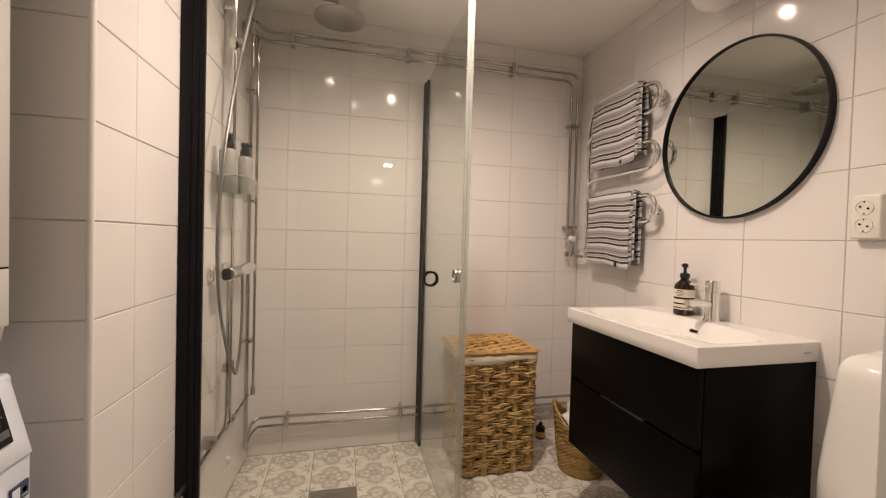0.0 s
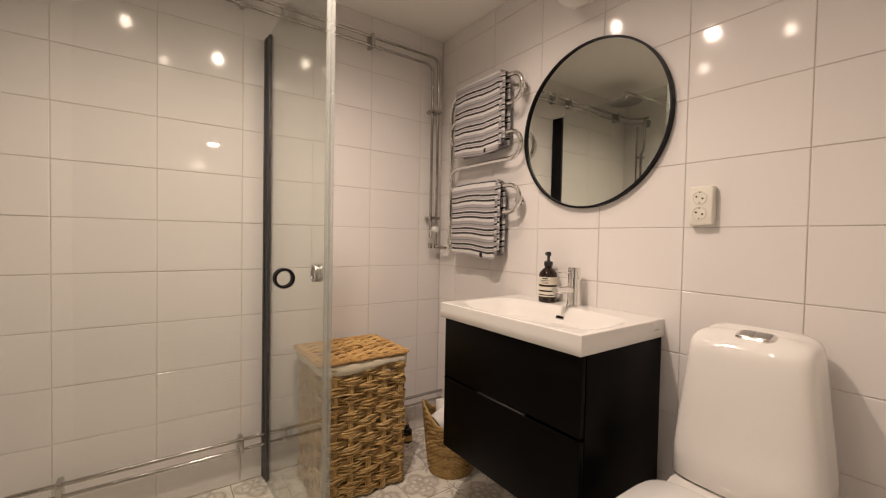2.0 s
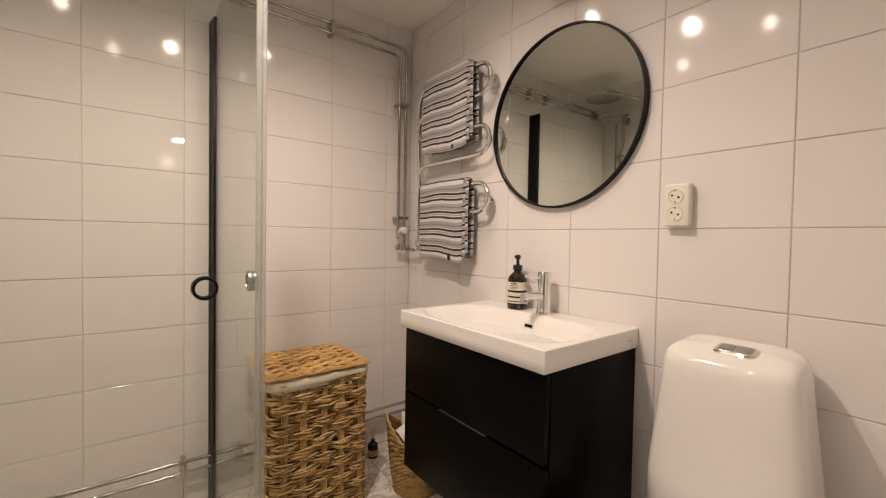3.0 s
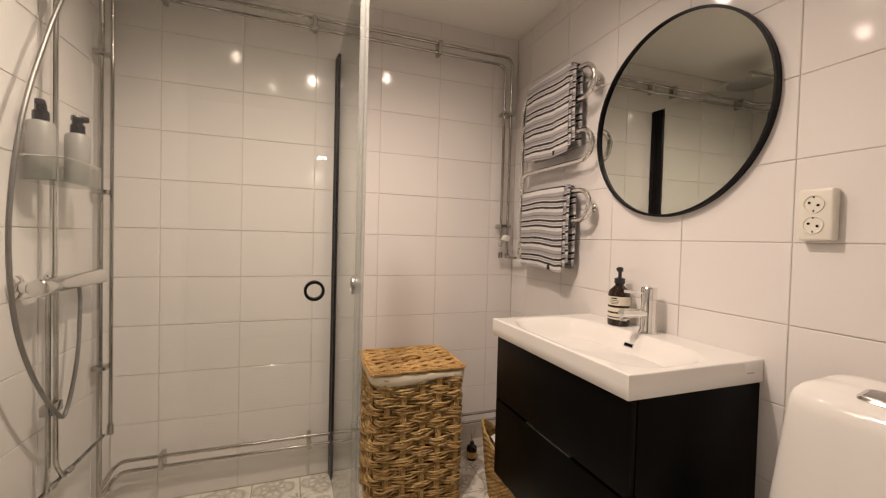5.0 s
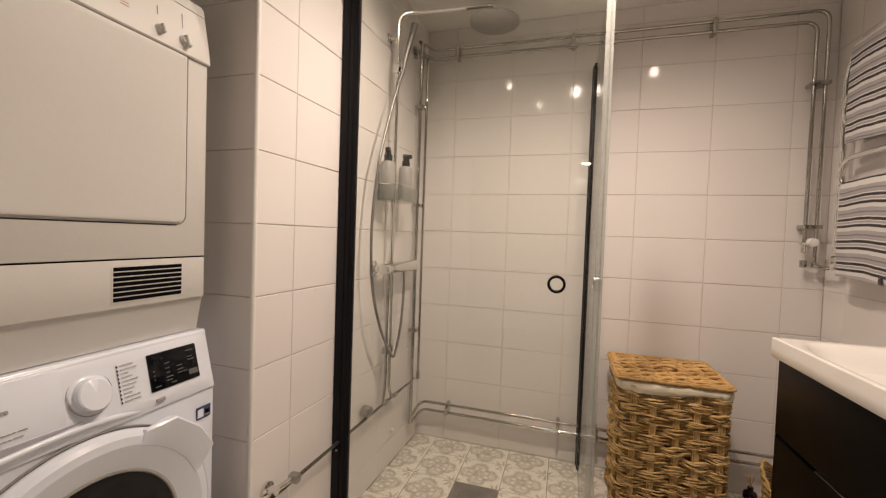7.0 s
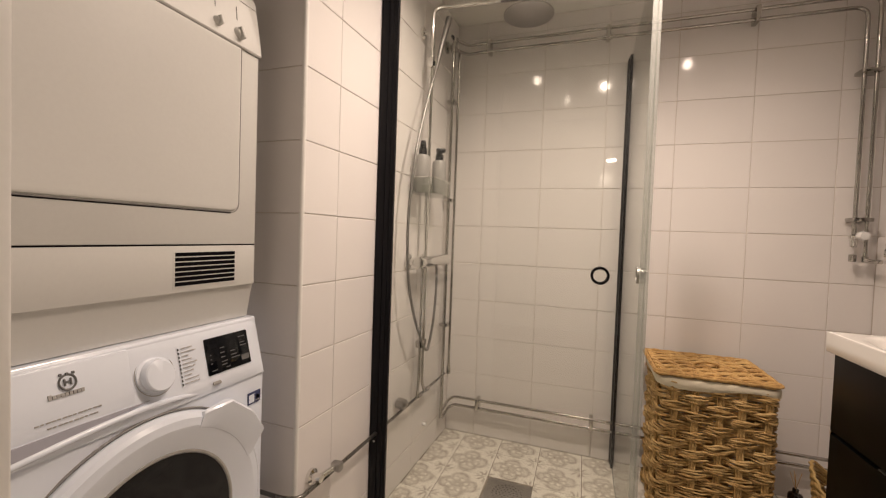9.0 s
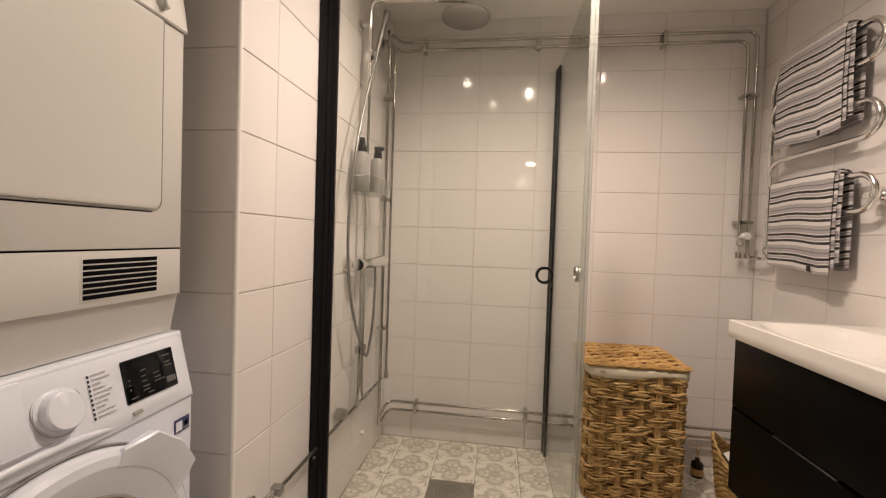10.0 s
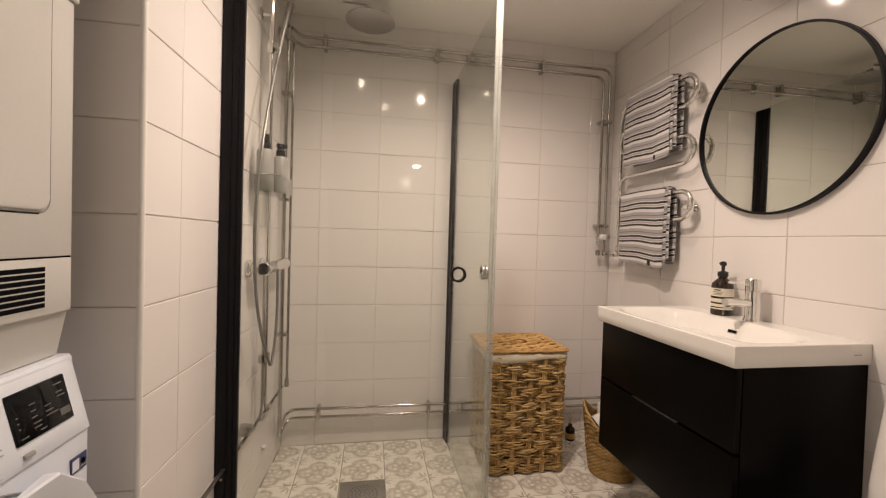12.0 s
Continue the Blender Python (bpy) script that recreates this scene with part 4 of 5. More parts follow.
for z, hw, hd, p in ((0.452, 0.155, 0.085, 4.5), (0.460, 0.164, 0.094, 5), (0.54, 0.160, 0.095, 5), (0.62, 0.152, 0.093, 5), (0.71, 0.142, 0.090, 5), (0.79, 0.134, 0.087, 5), (0.822, 0.1302, 0.0853, 5), (0.834, 0.1275, 0.0830, 5), (0.844, 0.1230, 0.0790, 4.9), (0.851, 0.1160, 0.0725, 4.6), (0.856, 0.105, 0.062, 4.1), (0.860, 0.078, 0.042, 3.4), (0.862, 0.02, 0.012, 2.5)):
    rings.append(superring(RIGHT - 0.013 - 0.098, TY + 0.005, hd, hw, z, p, 120, tilt=0.020 * max(0.0, (z - 0.71) / 0.152) * hd / 0.094))
part("cistern", loft(bmesh.new(), rings), PORCELAIN, wc, sharp=70)
def on_cistern(bm):
    """Tips a piece forward with the cistern's sloping top."""
    bmesh.ops.transform(bm, matrix=Matrix.Translation((1.202, TY - 0.006, 0.855)) @ pose(0, 0, 0, 0, -14, 0) @ Matrix.Translation((-1.222, -TY, -0.872)), verts=bm.verts)
    return bm


fb = part("flush_plate", on_cistern(loft(bmesh.new(), [superring(1.222, TY, 0.026, 0.042, z, 4.0, 36) for z in (0.858, 0.874)] + [superring(1.222, TY, 0.022, 0.038, 0.878, 4.0, 36)])), CHROME, wc, "chrome flush plate")
for s in (-1, 1):
    part("flush_button", on_cistern(boxed((1.206, TY + (0.001 if s > 0 else -0.032), 0.875), (1.238, TY + (0.032 if s > 0 else -0.001), 0.8805), 0.003)), STEEL, fb)


def bowl_ring(z, scale_x, scale_y, back, cx=0.915):
    out = []
    for k in range(56):
        a = 2 * math.pi * k / 56
        c, s = math.cos(a), math.sin(a)
        lenx = (0.255 if c < 0 else back) * scale_x
        pw = 2.2 if c < 0 else 5.0
        out.append(Vector((cx + lenx * math.copysign(abs(c) ** (2 / pw), c), TY + 0.182 * scale_y * math.copysign(abs(s) ** (2 / pw), s), z)))
    return out


part("bowl", loft(bmesh.new(), [bowl_ring(0.0, 0.55, 0.62, 0.30), bowl_ring(0.02, 0.56, 0.63, 0.31), bowl_ring(0.16, 0.60, 0.62, 0.32), bowl_ring(0.30, 0.86, 0.88, 0.33), bowl_ring(0.396, 0.97, 0.97, 0.33), bowl_ring(0.410, 0.97, 0.97, 0.33)]), PORCELAIN, wc, sharp=70)
part("pedestal", loft(bmesh.new(), [superring(1.18, TY, 0.145, z_w, z, 4, 48) for z, z_w in ((0.0, 0.105), (0.3, 0.12), (0.451, 0.15))]), PORCELAIN, wc)
part("seat", loft(bmesh.new(), [bowl_ring(0.412, 0.98, 0.98, 0.20), bowl_ring(0.416, 1.0, 1.0, 0.205), bowl_ring(0.428, 1.0, 1.0, 0.205), bowl_ring(0.432, 0.985, 0.985, 0.20)]), ENAMEL, wc, "white toilet seat")
part("lid", loft(bmesh.new(), [bowl_ring(0.434, 0.985, 1.01, 0.195), bowl_ring(0.438, 1.0, 1.025, 0.2), bowl_ring(0.448, 0.995, 1.02, 0.2), bowl_ring(0.455, 0.95, 0.975, 0.19), bowl_ring(0.458, 0.7, 0.7, 0.15), bowl_ring(0.459, 0.1, 0.1, 0.05)]), ENAMEL, wc, "closed white lid", sharp=70)
for s in (-1, 1):
    part("hinge", tube(bmesh.new(), [(1.125, TY + s * 0.06, 0.442), (1.125, TY + s * 0.10, 0.442)], 0.009, 12), CHROME, wc)

# ---- laundry basket ----
LX0, LX1, LY0, LY1 = 0.515, 0.895, 1.700, 2.025


def perimeter(x0, x1, y0, y1, r, step):
    """Points round a rounded rectangle with their outward ways and the length so far."""
    cx, cy = (x0 + x1) / 2, (y0 + y1) / 2
    pts = []
    corners = [(x1 - r, y0 + r, -90), (x1 - r, y1 - r, 0), (x0 + r, y1 - r, 90), (x0 + r, y0 + r, 180)]
    raw = []
    for k, (ax, ay, a0) in enumerate(corners):
        for i in range(7):
            a = radians(a0 + 15 * i)
            raw.append(Vector((ax + r * math.cos(a), ay + r * math.sin(a), 0)))
    raw.append(raw[0].copy())
    lens = [0.0]
    for p, q in zip(raw, raw[1:]):
        lens.append(lens[-1] + (q - p).length)
    total = lens[-1]
    n = int(total / step)
    i = 0
    for k in range(n):
        s = total * k / n
        while lens[i + 1] < s:
            i += 1
        f = (s - lens[i]) / max(1e-9, lens[i + 1] - lens[i])
        p = raw[i].lerp(raw[i + 1], f)
        w = raw[i + 1] - raw[i]
        out = Vector((w.y, -w.x, 0)).normalized()
        pts.append((p, out, s))
    return pts, total


basket = thing("laundry_basket", ((LX0 + LX1) / 2, (LY0 + LY1) / 2, 0), "square woven water-hyacinth laundry basket with cream liner", "laundry basket")
ring_pts, ring_len = perimeter(LX0, LX1, LY0, LY1, 0.03, 0.0115)
STAKES = 18
pitch = ring_len / STAKES
rnd = random.Random(5)
row_h, base_z = 0.0362, 0.012
for row in range(15):
    for s in range(5):
        z = base_z + row * row_h + 0.0036 + s * 0.0072
        ph, amp = rnd.uniform(-0.55, 0.55), 0.0088 + rnd.uniform(-0.002, 0.002)
        line, radii = [], []
        for p, out, l in ring_pts:
            w = math.cos(math.pi * (l / pitch + row) + ph * 0.6)
            sq = math.copysign(abs(w) ** 0.8, w)
            jig = noise.noise((l * 30, row * 3.1 + s * 1.7, 0.3))
            lift = (s - 2) * 0.0022 * (abs(sq) - 0.6) + 0.0055 * noise.noise((l * 9, row * 1.3, 8.0))
            line.append(p + out * (amp * sq + 0.0036 * jig) + Vector((0, 0, z + lift + 0.0085 * noise.noise((l * 24, row * 7.7, s * 5.1)))))
            radii.append((0.0030 + 0.0011 * abs(w)) * (1.0 + 0.45 * noise.noise((l * 34, s * 9.3, row * 2.3)) + 0.3 * noise.noise((l * 110, s * 4.3, row * 1.3))))
        part("strand", tube(bmesh.new(), line, 0.005, 6, closed=True, radii=radii), WICKER, basket, sharp=80)
for k in range(STAKES):
    l = pitch * k
    p, out, _ = min(ring_pts, key=lambda q: abs(q[2] - l))
    way = Vector((-out.y, out.x, 0))
    bm = bmesh.new()
    for o in (-0.0075, 0.0, 0.0075):
        tube(bm, [p + way * o + Vector((0, 0, z)) + out * 0.001 for z in (0.006, 0.2, 0.4, 0.555)], 0.0048, 6)
    part("stake", bm, WICKER, basket)
part("base_board", boxed((LX0 + 0.012, LY0 + 0.012, 0.003), (LX1 - 0.012, LY1 - 0.012, 0.014), 0.002), WICKER, basket)
bm = bmesh.new()
for z in (0.549, 0.557):
    tube(bm, [p + out * 0.004 + Vector((0, 0, z)) for p, out, _ in ring_pts], 0.006, 6, closed=True)
part("rim", bm, WICKER, basket)
bm = bmesh.new()
rings = []
for off_, zz in ((0.011, 0.014), (0.0125, 0.0145), (0.0135, 0.024), (0.0130, 0.036), (0.010, 0.043), (-0.004, 0.047), (-0.012, 0.040), (-0.012, -0.02)):
    rings.append([p + out * (off_ + 0.0022 * noise.noise((l * 14, zz * 40, 2.0))) + Vector((0, 0, 0.528 + zz + (0.016 * noise.noise((l * 5, 4.4, 1.0)) if zz < 0.02 else 0.0))) for p, out, l in ring_pts])
loft(bm, rings, caps=False)
part("liner", bm, LINEN, basket, "cream cotton liner folded over the rim", sharp=80)
# the lid: strands woven over one another, resting on the liner
LIDZ = 0.584
lx0, lx1, ly0, ly1 = 0.500, 0.896, 1.692, 2.03
nrow = 13
# added backing board, darkened so the weave's gaps look shaded
lid = part("lid", boxed((lx0 + 0.01, ly0 + 0.01, LIDZ - 0.0025), (lx1 - 0.01, ly1 - 0.01, LIDZ - 0.0005), 0.0005), FIBRE_SHADE, basket, "flat woven lid, lighter than the body")
for i in range(nrow):
    y = ly0 + 0.014 + (ly1 - ly0 - 0.028) * i / (nrow - 1)
    for s in range(3):
        yy = y + (s - 1) * 0.0075
        line = []
        for k in range(46):
            x = lx0 + 0.006 + (lx1 - lx0 - 0.012) * k / 45
            w = math.cos(math.pi * ((x - lx0) / 0.062 + i))
            line.append(Vector((x, yy + 0.010 * noise.noise((x * 25, i * 2.0, s)), LIDZ + 0.0048 * math.copysign(abs(w) ** 0.6, w) + 0.0045 * noise.noise((x * 40, i * 5.0, s * 3)))))
        part("strand", tube(bmesh.new(), line, 0.0038, 6, radii=[0.0049 + 0.0022 * noise.noise((p_.x * 50, i * 3.0, s * 2.0)) for p_ in line]), WICKER_LID, lid, sharp=80)
for j in range(7):
    x = lx0 + 0.012 + (lx1 - lx0 - 0.024) * j / 6
    for s in (-1, 0, 1):
        part("stake", tube(bmesh.new(), [Vector((x + s * 0.009, ly0 + (ly1 - ly0) * q / 20, LIDZ)) for q in range(21)], 0.0045, 6), WICKER_LID, lid)
bm = bmesh.new()
edge_pts, _ = perimeter(lx0, lx1, ly0, ly1, 0.015, 0.012)
for dz, o in ((-0.004, 0.0), (0.004, 0.001), (0.0, 0.005)):
    tube(bm, [p + out * (o + 0.005 * noise.noise((l * 28, dz * 900, 0))) + Vector((0, 0, 0.004 * noise.noise((l * 34, dz * 500, 3)))) + Vector((0, 0, LIDZ + dz)) for p, out, l in edge_pts], 0.0052, 6, closed=True)
part("lid_edge", bm, WICKER_LID, lid)
part("lid_loop", tube(bmesh.new(), curve_through([(0.66, 1.84, LIDZ + 0.004), (0.665, 1.835, LIDZ + 0.018), (0.70, 1.83, LIDZ + 0.026), (0.735, 1.835, LIDZ + 0.018), (0.74, 1.84, LIDZ + 0.004)], 6), 0.006, 8), WICKER_LID, lid, "small woven loop")

# ---- small basket with paper rolls ----
PBX, PBY = 1.126, 1.668
pb = thing("paper_basket", (PBX, PBY, 0), "small round seagrass basket holding toilet paper rolls", "basket")
for i in range(29):
    f = i / 28
    z = 0.008 + 0.0085 * i
    rad = 0.098 + 0.036 * f
    line = []
    for k in range(84):
        a = 2 * math.pi * k / 84
        lip = 0.075 * max(0, f - 0.45) / 0.55 * (max(0.0, abs(math.cos(a - 2.67)) - 0.55) / 0.45) ** 1.3
        w = 0.0035 * math.cos(28 * a + math.pi * i)
        line.append(Vector((PBX + (rad + w) * math.cos(a), PBY + (rad + w) * math.sin(a), z + lip + 0.0015 * noise.noise((a * 8, i * 3.3, 1)))))
    part("coil", tube(bmesh.new(), line, 0.0052, 6, closed=True), SEAGRASS, pb, sharp=80)
part("bottom", turned([(0, 0.002), (0.103, 0.002), (0.104, 0.012), (0, 0.012)], (PBX, PBY, 0), n=40), SEAGRASS, pb)


def paper_roll(at, axis):
    r = thing("toilet_roll", at, "white toilet paper roll in the seagrass basket", "toilet roll", "toilet rolls in the basket")
    part("paper", turned([(0.021, 0.0), (0.052, 0.0), (0.054, 0.003), (0.054, 0.096), (0.052, 0.099), (0.021, 0.099), (0.021, 0.0)], at, axis, 40), TISSUE, r)
    part("core", turned([(0.0195, 0.001), (0.0208, 0.001), (0.0208, 0.098), (0.0195, 0.098), (0.0195, 0.001)], at, axis, 30), PAPER, r, "cardboard core")


paper_roll((PBX - 0.045, PBY + 0.035, 0.014), (0, 0, 1))
paper_roll((PBX + 0.055, PBY - 0.005, 0.014), (0, 0, 1))
paper_roll((PBX - 0.072, PBY + 0.014, 0.212), (0.86, -0.10, 0.42))
paper_roll((PBX + 0.015, PBY + 0.055, 0.200), (0.15, 0.25, 0.90))

# ---- scent bottle on the floor ----
rb = thing("reed_diffuser", (1.08, 1.992, 0), "small dark glass bottle with reeds on the floor", "diffuser")
part("bottle", turned([(0, 0), (0.024, 0.0), (0.026, 0.003), (0.026, 0.060), (0.022, 0.068), (0.011, 0.074), (0.011, 0.088), (0, 0.088)], (1.08, 1.992, 0.0), n=24), AMBER, rb)
part("label", turned([(0.0262, 0.012), (0.0266, 0.012), (0.0266, 0.042), (0.0262, 0.042), (0.0262, 0.012)], (1.08, 1.992, 0.0), n=24), WICKER_LID, rb, "brown paper label")
for k in range(4):
    a = 1.3 * k + 0.4
    part("reed", tube(bmesh.new(), [(1.08, 1.992, 0.085), (1.08 + 0.022 * math.cos(a), 1.992 + 0.015 * math.sin(a), 0.155)], 0.0012, 6), WICKER_LID, rb)

# ---- washing machine and tumble dryer ----
MX, MY0, MY1 = -0.600, 0.212, 0.812
wm = thing("washing_machine", (-0.88, 0.51, 0), "white front-loading washing machine under the tumble dryer", "washing machine")
bm = bmesh.new()
box(bm, (-1.18, MY0, 0.012), (MX, MY1, 0.845), 0.006, 3)
part("body", bm, WASHER, wm)


def bulged(y0, y1, z0, z1, x_mid, x_edge, back, ny=24, nz=10, lean=0.0):
    """A front panel that swells gently towards its middle height."""
    bm = bmesh.new()
    grid = []
    for i in range(nz + 1):
        fz = i / nz
        row = []
        for j in range(ny + 1):
            fy = j / ny
            e = min(1.0, min(fz, 1 - fz) * 7) ** 0.5 * min(1.0, min(fy, 1 - fy) * 22) ** 0.5
            row.append(bm.verts.new((x_edge + (x_mid - x_edge) * e + lean * (fz - 0.5), y0 + (y1 - y0) * fy, z0 + (z1 - z0) * fz)))
        grid.append(row)
    for i in range(nz):
        for j in range(ny):
            bm.faces.new((grid[i][j], grid[i][j + 1], grid[i + 1][j + 1], grid[i + 1][j]))
    loop = grid[0] + [grid[i][ny] for i in range(1, nz + 1)] + grid[nz][-2::-1] + [grid[i][0] for i in range(nz - 1, 0, -1)]
    rear = [bm.verts.new((back, v.co.y, v.co.z)) for v in loop]
    for k in range(len(loop)):
        bm.faces.new((loop[k], loop[(k + 1) % len(loop)], rear[(k + 1) % len(loop)], rear[k]))
    bm.faces.new(rear)
    return bm


def sloped(bm):
    """Leans pieces of the panel back towards its top."""
    for v in bm.verts:
        v.co.x += -0.036 * (v.co.z - 0.774) / 0.144
    return bm


pan = part("control_panel", sloped(bulged(MY0 + 0.001, MY1 - 0.001, 0.702, 0.846, -0.580, -0.588, -0.62)), WASHER, wm, "white control panel", sharp=50)
part("lower_front", bulged(MY0 + 0.001, MY1 - 0.001, 0.060, 0.700, -0.567, -0.574, -0.62), WASHER, wm, "white front panel", sharp=50)
part("plinth", boxed((-0.62, MY0 + 0.004, 0.012), (-0.592, MY1 - 0.004, 0.057), 0.003), WASHER, wm)
PX = -0.5785
part("display", sloped(boxed((PX - 0.004, 0.647, 0.741), (PX + 0.0016, 0.768, 0.821), 0.002)), DOOR_GLASS, pan, "dark display panel")
bm = bmesh.new()
for k, (yy, zz, w) in enumerate([(0.70, 0.789, 0.014), (0.70, 0.778, 0.012), (0.70, 0.768, 0.012), (0.70, 0.758, 0.018), (0.70, 0.751, 0.016), (0.728, 0.776, 0.016), (0.728, 0.767, 0.018), (0.728, 0.760, 0.028), (0.755, 0.803, 0.022), (0.757, 0.789, 0.016), (0.757, 0.782, 0.02), (0.672, 0.744, 0.016), (0.71, 0.7435, 0.014), (0.672, 0.778, 0.004), (0.672, 0.769, 0.004), (0.672, 0.760, 0.004)]):
    box(bm, (PX + 0.0014, yy - 0.0165, zz + 0.005), (PX + 0.0021, yy + w * 0.9 - 0.0165, zz + 0.0068))
box(bm, (PX + 0.0014, 0.740, 0.753), (PX + 0.0021, 0.763, 0.765))
part("display_marks", sloped(bm), DIM, pan, "small grey display print")
bm = bmesh.new()
for k in range(10):
    zz = 0.8125 - 0.0080 * k
    box(bm, (PX - 0.001, 0.5840, zz), (PX + 0.0008, 0.5862, zz + 0.0042))
part("programme_ticks", sloped(bm), DARK, pan, "black programme ticks")
bm = bmesh.new()
for k in range(10):
    zz = 0.8145 - 0.0080 * k
    w = (0.030, 0.036, 0.022, 0.024, 0.034, 0.030, 0.026, 0.022, 0.038, 0.036)[k]
    for q in range(int(w / 0.0056)):
        box(bm, (PX - 0.001, 0.5915 + 0.0056 * q, zz), (PX + 0.0007, 0.5915 + 0.0056 * q + (0.0046, 0.0036, 0.0042)[(q + k) % 3], zz + 0.0016 + 0.0005 * ((q * 3 + k) % 2)))
part("programme_print", sloped(bm), FINE, pan, "grey programme list")
kn = part("knob", sloped(turned([(0.036, -0.006), (0.036, 0.001), (0.033, 0.002), (0.0305, 0.003), (0.0293, 0.017), (0.0270, 0.0192), (0.0, 0.0197)], (PX, 0.532, 0.780), (1, 0, 0.1), 48)), WASHER, pan, "round white programme knob")
# grey ring paints the shade around the knob
part("knob_gap", sloped(turned([(0.0380, 0.0), (0.0388, 0.001), (0.0396, 0.0)], (PX, 0.532, 0.780), (1, 0, 0.1), 48, False)), GREYMARK, pan)
part("start_button", sloped(boxed((PX - 0.003, 0.654, 0.718), (PX + 0.002, 0.675, 0.7255), 0.002)), BOTTLE, pan)
bm = bmesh.new()
lathe(bm, [(0.0100, 0.0), (0.0118, 0.0012), (0.0135, 0.0)], (PX + 0.0002, 0.392, 0.811), (1, 0, 0.1), 24, False)
box(bm, (PX, 0.3865, 0.806), (PX + 0.0016, 0.3888, 0.817)), box(bm, (PX, 0.3952, 0.806), (PX + 0.0016, 0.3975, 0.817)), box(bm, (PX, 0.3888, 0.8105), (PX + 0.0016, 0.3952, 0.8125))
for dy in (-0.009, 0.0, 0.009):
    box(bm, (PX - 0.001, 0.3902 + dy, 0.8225), (PX + 0.0016, 0.3938 + dy, 0.8262))
part("emblem", sloped(bm), DIM, pan, "grey crest emblem")
bm = bmesh.new()
for k in range(9):
    box(bm, (PX - 0.001, 0.364 + 0.0056 * k, 0.7900), (PX + 0.0012, 0.3685 + 0.0056 * k, 0.7975 if k == 0 else 0.7955))
part("maker_name", sloped(bm), GREYMARK, pan, "grey lettering bars")
bm = bmesh.new()
for yy, zz, w in ((0.345, 0.757, 0.10), (0.36, 0.748, 0.075)):
    for k in range(int(w / 0.0075)):
        box(bm, (PX - 0.001, yy - 0.002 + 0.0072 * k, zz), (PX + 0.0007, yy - 0.002 + 0.0072 * k + (0.0052, 0.0040, 0.0058)[k % 3], zz + 0.0018))
part("series_print", sloped(bm), BOTTLE, pan, "pale series print")
dwr = part("detergent_drawer", sloped(boxed((PX - 0.012, MY0 + 0.006, 0.7385), (PX - 0.0009, 0.4905, 0.8395), 0.003)), WASHER, pan, "white detergent drawer")
# no real hollow: a flat grey wedge paints the recess's shade
bm = bmesh.new()
loft(bm, [[Vector((x, y, z)) for y, z in ((MY0 + 0.008, 0.7120), (0.40, 0.7265), (0.515, 0.7365), (0.40, 0.7385), (MY0 + 0.008, 0.7385))] for x in (PX - 0.010, PX + 0.0012)])
part("drawer_recess", sloped(bm), RECESS_SHADE, dwr, "grip recess, its shade painted as a grey patch")
part("energy_sticker", boxed((-0.5690, 0.757, 0.632), (-0.5660, 0.797, 0.662), 0.0004), NAVY, wm, "navy and white sticker")
part("sticker_field", boxed((-0.5665, 0.759, 0.636), (-0.5655, 0.776, 0.657)), WASHER, wm, "white sticker field")
bm = bmesh.new()
lathe(bm, [(0.0, 0.0), (0.0055, 0.0)], (-0.5657, 0.7870, 0.647), (1, 0, 0), 16)
box(bm, (-0.5665, 0.780, 0.637), (-0.5656, 0.794, 0.6395))
part("sticker_symbol", bm, BOTTLE, wm, "pale round sticker symbol")
DC, DZ = 0.521, 0.432
door = part("door", turned([(0.182, 0.012), (0.186, 0.019), (0.232, 0.0355), (0.237, 0.0365), (0.253, 0.0345), (0.261, 0.028), (0.265, 0.018), (0.265, 0.0), (0.182, 0.0), (0.182, 0.012)], (-0.581, DC, DZ), (1, 0, 0), 96), WASHER, wm, "round white porthole door", sharp=17)
# raised ring, coloured like the shade in the porthole's gap
part("door_gap", turned([(0.2655, 0.004), (0.2695, 0.0075), (0.2705, 0.002)], (-0.5725, DC, DZ), (1, 0, 0), 96, False), RUBBER_AND_GAP, wm, "gap round the door, its shade drawn as a grey ring")
part("door_window", turned([(0.1835, 0.0195), (0.176, 0.0185), (0.15, 0.0175), (0.08, 0.0165), (0.0, 0.016)], (-0.581, DC, DZ), (1, 0, 0), 64, False), DOOR_GLASS, door, "dark door glass", sharp=80)
part("window_seal", turned([(0.179, 0.0185), (0.182, 0.0215), (0.1865, 0.021), (0.187, 0.017)], (-0.581, DC, DZ), (1, 0, 0), 72, False), BOTTLE, door)
hb = bmesh.new()
rows = []
CORNERS = [(22.0, 0.252, 0.0), (29.5, 0.293, 1.0), (43.0, 0.298, 1.0), (58.3, 0.297, 1.0), (69.0, 0.264, 0.2)]
for i in range(17):
    k, f = min(3, i // 4), i / 4 - min(3, i // 4)
    (a0, r0, l0), (a1, r1, l1) = CORNERS[k], CORNERS[k + 1]
    p0, p1 = Vector((r0 * math.cos(radians(a0)), r0 * math.sin(radians(a0)))), Vector((r1 * math.cos(radians(a1)), r1 * math.sin(radians(a1))))
    pm = p0.lerp(p1, f)
    a, outer, lift = math.atan2(pm.y, pm.x), pm.length, l0 + (l1 - l0) * f
    row = []
    for rr, xx in ((0.228, 0.030), (0.233, 0.0365), (0.244, 0.037 + 0.004 * lift), (outer - 0.004, 0.036 + 0.016 * lift), (outer, 0.034 + 0.014 * lift), (outer - 0.002, 0.028), (0.244, 0.022), (0.228, 0.022)):
        row.append(Vector((-0.581 + xx, DC + rr * math.cos(a), DZ + rr * math.sin(a))))
    rows.append(row)
loft(hb, rows)
part("door_handle", hb, WASHER, door, "angular white pull handle", sharp=28)
